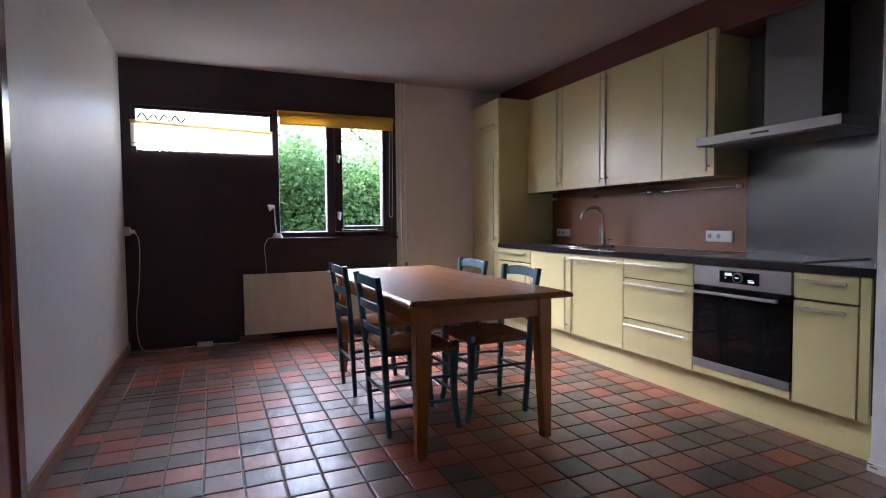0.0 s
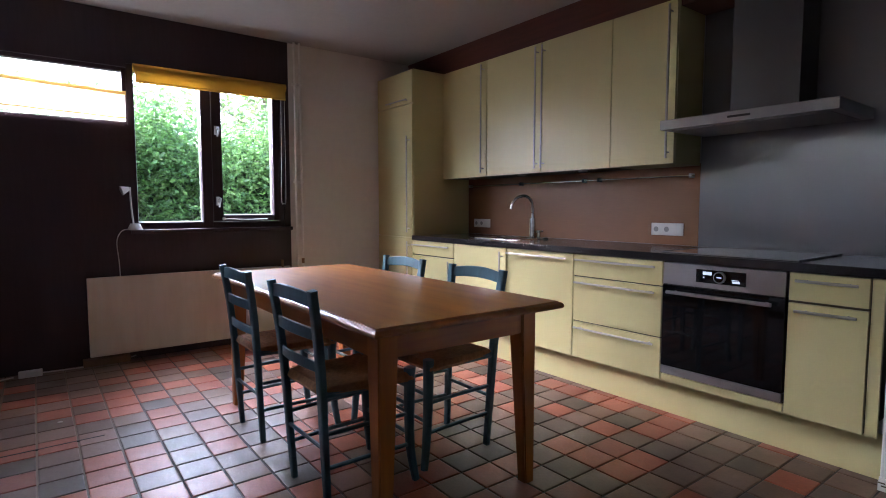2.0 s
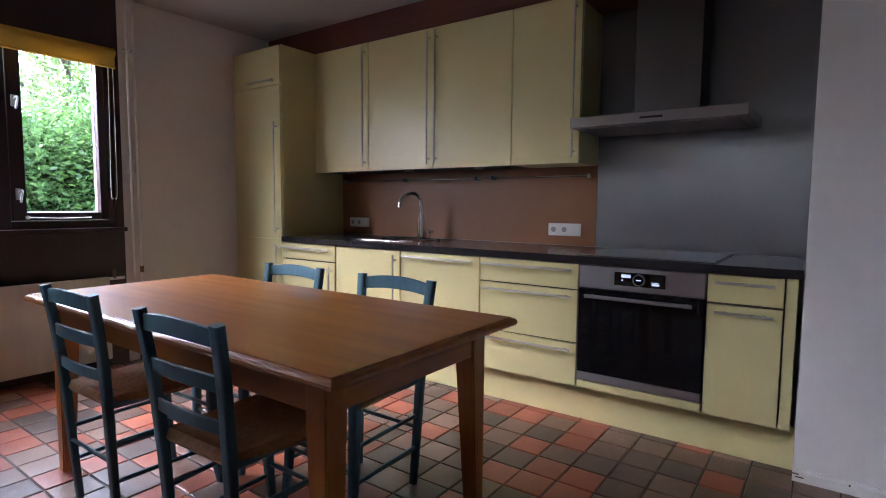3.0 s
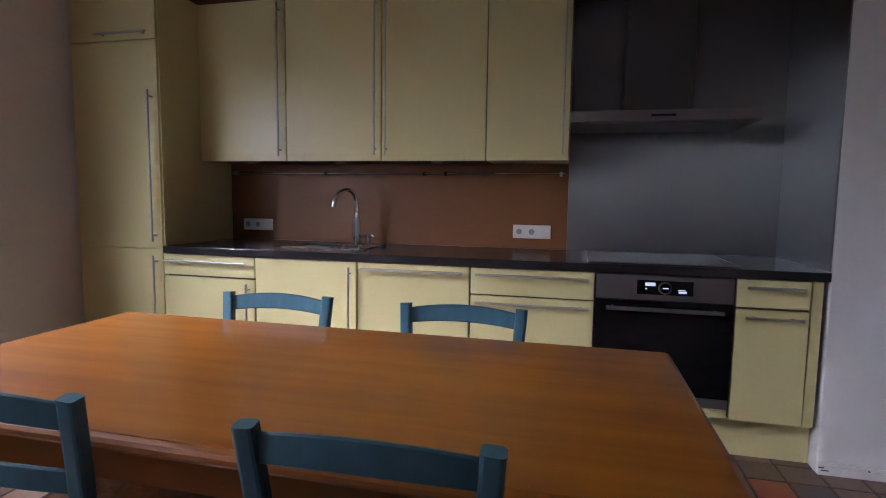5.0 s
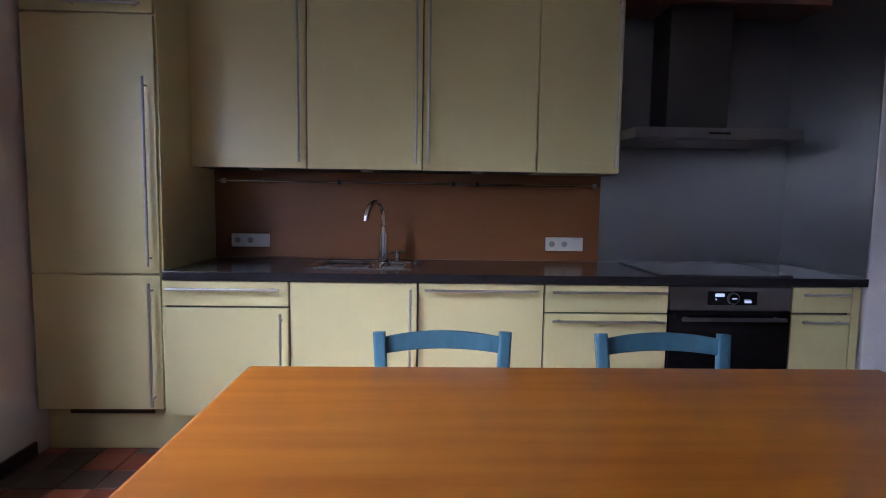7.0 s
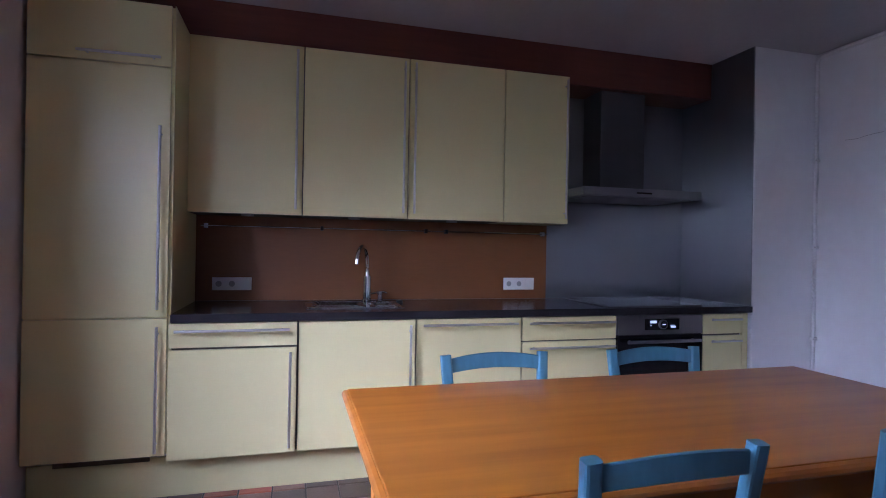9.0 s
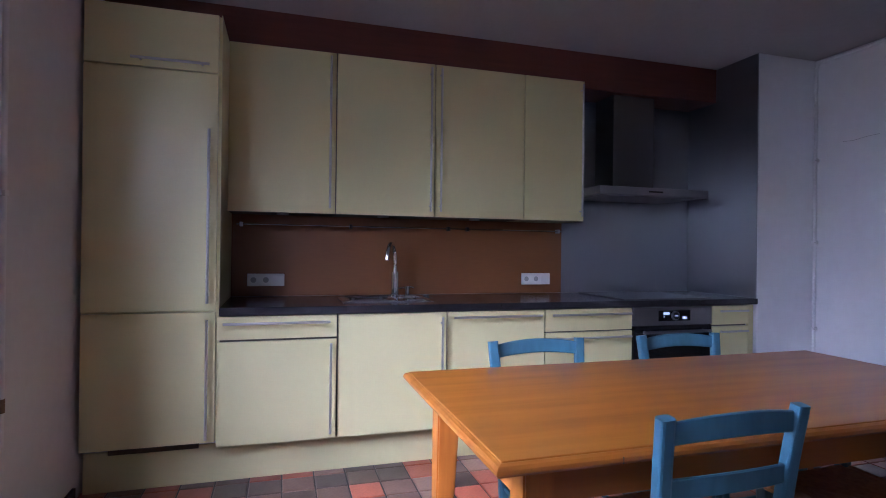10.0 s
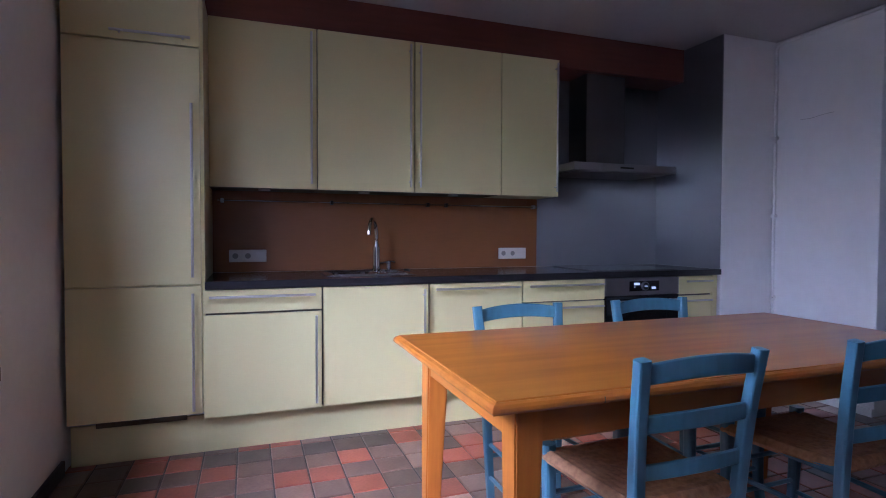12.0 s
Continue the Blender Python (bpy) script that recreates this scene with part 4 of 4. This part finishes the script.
def leaf_mat(name, a, b):
    m = mat(name, a, 0.45, dark=b, grain=4, amount=0.7, large=1.0, large_amount=0.3)
    t = m.node_tree
    rnd = t.nodes.new("ShaderNodeNewGeometry").outputs["Random Per Island"]
    hs = t.nodes.new("ShaderNodeHueSaturation")
    mr = t.nodes.new("ShaderNodeMapRange")
    mr.inputs["To Min"].default_value, mr.inputs["To Max"].default_value = 0.55, 1.5
    t.links.new(rnd, mr.inputs["Value"])
    t.links.new(mr.outputs["Result"], hs.inputs["Value"])
    mx = next(n for n in t.nodes if n.type == "MIX")
    t.links.new(mx.outputs["Result"], hs.inputs["Color"])
    bs = t.nodes["Principled BSDF"]
    t.links.new(hs.outputs["Color"], bs.inputs["Base Color"])
    tl = t.nodes.new("ShaderNodeBsdfTranslucent")
    t.links.new(hs.outputs["Color"], tl.inputs["Color"])
    ms = t.nodes.new("ShaderNodeMixShader")
    ms.inputs["Fac"].default_value = 0.5
    t.links.new(bs.outputs["BSDF"], ms.inputs[1])
    t.links.new(tl.outputs["BSDF"], ms.inputs[2])
    t.links.new(ms.outputs["Shader"], t.nodes["Material Output"].inputs["Surface"])
    return m


def leaves(centres, sizes):
    """Folded pointed leaves, one at each centre, turned at random."""
    n = len(centres)
    d = rng.normal(size=(n, 3))
    d[:, 2] = d[:, 2] * 0.5 - 0.3
    d /= np.linalg.norm(d, axis=1)[:, None]
    s = np.cross(d, rng.normal(size=(n, 3)))
    s /= np.linalg.norm(s, axis=1)[:, None]
    up = np.cross(s, d)
    L = sizes[:, None]
    v = np.stack([centres, centres + d * L * 0.5 + s * L * 0.24 + up * L * 0.06, centres + d * L, centres + d * L * 0.5 - s * L * 0.24 + up * L * 0.06], axis=1).reshape(-1, 3)
    f = [(4 * i, 4 * i + 1, 4 * i + 2) for i in range(n)] + [(4 * i, 4 * i + 2, 4 * i + 3) for i in range(n)]
    return v, f


def foliage(name, centres, sizes, material, parent=None, label="", category=""):
    v, f = leaves(centres, sizes)
    me = bpy.data.meshes.new(name)
    me.from_pydata(v.tolist(), [], f)
    me.materials.append(material)
    ob = new(name, me)
    if parent:
        ob.parent = parent
        ob.matrix_parent_inverse = parent.matrix_basis.inverted()
    return ob


LEAF = leaf_mat("hedge_leaf", (0.16, 0.28, 0.075), (0.09, 0.18, 0.045))
LEAF2 = leaf_mat("tree_leaf", (0.17, 0.24, 0.075), (0.09, 0.15, 0.04))
clumps = rng.uniform((-4.6, 7.3, -0.2), (3.3, 8.4, 1.0), size=(640, 3))
# added height west of x = -0.9, out of view, shades the wall cabinets
top = 2.12 + 0.75 * np.clip((-0.9 - clumps[:, 0]) / 0.8, 0, 1) + 0.16 * np.sin(clumps[:, 0] * 2.1) + 0.13 * np.sin(clumps[:, 0] * 5.3 + 1)
clumps[:, 2] = -0.2 + (top + 0.2) * rng.uniform(0, 1, 640) ** 0.6
c = (clumps[:, None, :] + rng.normal(size=(640, 230, 3)) * (0.22, 0.2, 0.17)).reshape(-1, 3)
hedge = foliage("hedge", c, rng.uniform(0.035, 0.095, len(c)), LEAF)
tagged(hedge, "dense green leafy hedge outside the window, raised unseen in the west for shade", "hedge", kind="stuff")
# shade between the leaves as a dark box, taller in the unseen west
hb2 = solid("hedge_core", box(-4.6, -1.5, 7.95, 8.5, -0.25, 2.4, 0.1, bm=box(-1.5, 3.2, 7.95, 8.5, -0.25, 1.9, 0.1)), mat("hedge_shade", (0.02, 0.045, 0.015), 0.9, grain=6), "dark box inside the hedge, shade put into its colour", "hedge", kind="stuff")

tree = thing("garden_tree", (3.4, 10.5, -0.25), "young tree with light green leaves behind the hedge", "tree")
bark = mat("bark", (0.12, 0.09, 0.06), 0.9, grain=20, bump=0.004, bump_scale=30)
part("trunk", sweep([(3.4, 10.5, -0.25), (3.42, 10.52, 1.0), (3.36, 10.5, 2.2), (3.4, 10.5, 3.4)], 0.08, seg=10, scales=[1.1, 0.9, 0.7, 0.35], up=(1, 0, 0)), bark, tree)
for k in range(9):
    a = k * 2.4
    z = 1.6 + 0.2 * k
    e = (3.4 + 1.1 * math.cos(a), 10.5 + 0.9 * math.sin(a), z + 0.7)
    part("limb", sweep(curve([(3.39, 10.5, z), (3.4 + 0.5 * math.cos(a), 10.5 + 0.4 * math.sin(a), z + 0.25), e], 4), 0.03, seg=6, up=(0.3, 0.2, 1)), bark, tree)
tc = rng.normal(size=(90, 3)) * (0.8, 0.6, 0.65) + (3.2, 10.5, 2.85)
c = (tc[:, None, :] + rng.normal(size=(90, 60, 3)) * (0.2, 0.2, 0.16)).reshape(-1, 3)
foliage("crown", c, rng.uniform(0.07, 0.14, len(c)), LEAF2, tree)

# ---- floor tiles ----
PITCH, JOINT = 0.16, 0.0075
half = (PITCH - JOINT) / 2


def tile_bm(bm, x0, x1, y0, y1, at=(0, 0), lift=0.0):
    """A tile with rounded arrises that rises 6 mm out of the joints."""
    lo, hi, r = -0.006, 0.0, 0.004
    rings = []
    for inset, z in ((0, lo), (0, hi - r), (r * 0.35, hi - r * 0.25), (r * 1.3, hi)):
        rings.append([bm.verts.new((at[0] + x, at[1] + y, z + lift + (floor_z(y) if at != (0, 0) else 0.0))) for x, y in
                      ((x0 + inset, y0 + inset), (x1 - inset, y0 + inset), (x1 - inset, y1 - inset), (x0 + inset, y1 - inset))])
    for a, b in zip(rings, rings[1:]):
        for k in range(4):
            bm.faces.new((a[k], a[(k + 1) % 4], b[(k + 1) % 4], b[k]))
    bm.faces.new(rings[-1])


bm = bmesh.new()
tile_bm(bm, -half, half, -half, half)
tile_mesh = bpy.data.meshes.new("tile")
bm.to_mesh(tile_mesh)
bm.free()
tile_mesh.materials.append(TILE)
rest = bmesh.new()
count = 0
for j in range(-1, 34):
    for i in range(-4, 18):
        x, y = (i + 0.5) * PITCH, (j + 0.5) * PITCH
        x0, x1 = max(x - half, LEFT), min(x + half, 2.80)
        y0, y1 = max(y - half, BACK - 0.16), min(y + half, FRONT)
        if x1 - x0 < 0.02 or y1 - y0 < 0.02 or (x > 2.74 and y < 1.4) or (x > 2.04 and y < 0.9):
            continue
        whole = x1 - x0 > 2 * half - 0.001 and y1 - y0 > 2 * half - 0.001
        if whole and 2.0 < y < 4.9 and count < 300:
            t = new("tile", tile_mesh)
            t.parent = floor
            t.matrix_parent_inverse = Matrix.Translation(-floor.location)
            t.location = (x + random.uniform(-0.001, 0.001), y + random.uniform(-0.001, 0.001), floor_z(y) + random.uniform(-0.0008, 0.0004))
            t.rotation_euler = (random.uniform(-0.003, 0.003), random.uniform(-0.003, 0.003), random.uniform(-0.004, 0.004))
            count += 1
        else:
            tile_bm(rest, x0 - x, x1 - x, y0 - y, y1 - y, (x, y), random.uniform(-0.0007, 0.0003))
me = bpy.data.meshes.new("tiles")
rest.to_mesh(me)
rest.free()
me.materials.append(TILES)
r = new("tiles", me)
r.parent = floor
r.matrix_parent_inverse = Matrix.Translation(-floor.location)
tagged(r, "worn red and grey quarry tiles", kind="stuff")

# floor hatch: thin dark metal edges let into the tiles
hatch = thing("floor_hatch", (-0.1, 4.3, floor_z(4.3)), "tiled crawl-space hatch with thin dark metal edges in the floor", "hatch", kind="structure")
part("edge_strip", tilted_slab(-0.49, 0.27, 3.917, 3.924, 0.0016, -0.004), BLACK, hatch)
part("edge_strip", tilted_slab(-0.493, -0.487, 3.917, 4.72, 0.0012, -0.004), NICKEL, hatch, "worn pale metal edge")
for x, y in ((-0.31, 4.25), (0.1, 4.25)):
    part("lift_ring", rod((x, y, floor_z(y) - 0.002), (x, y, floor_z(y) + 0.0022), 0.012, seg=20), NICKEL, hatch, "small round metal lifting eye")
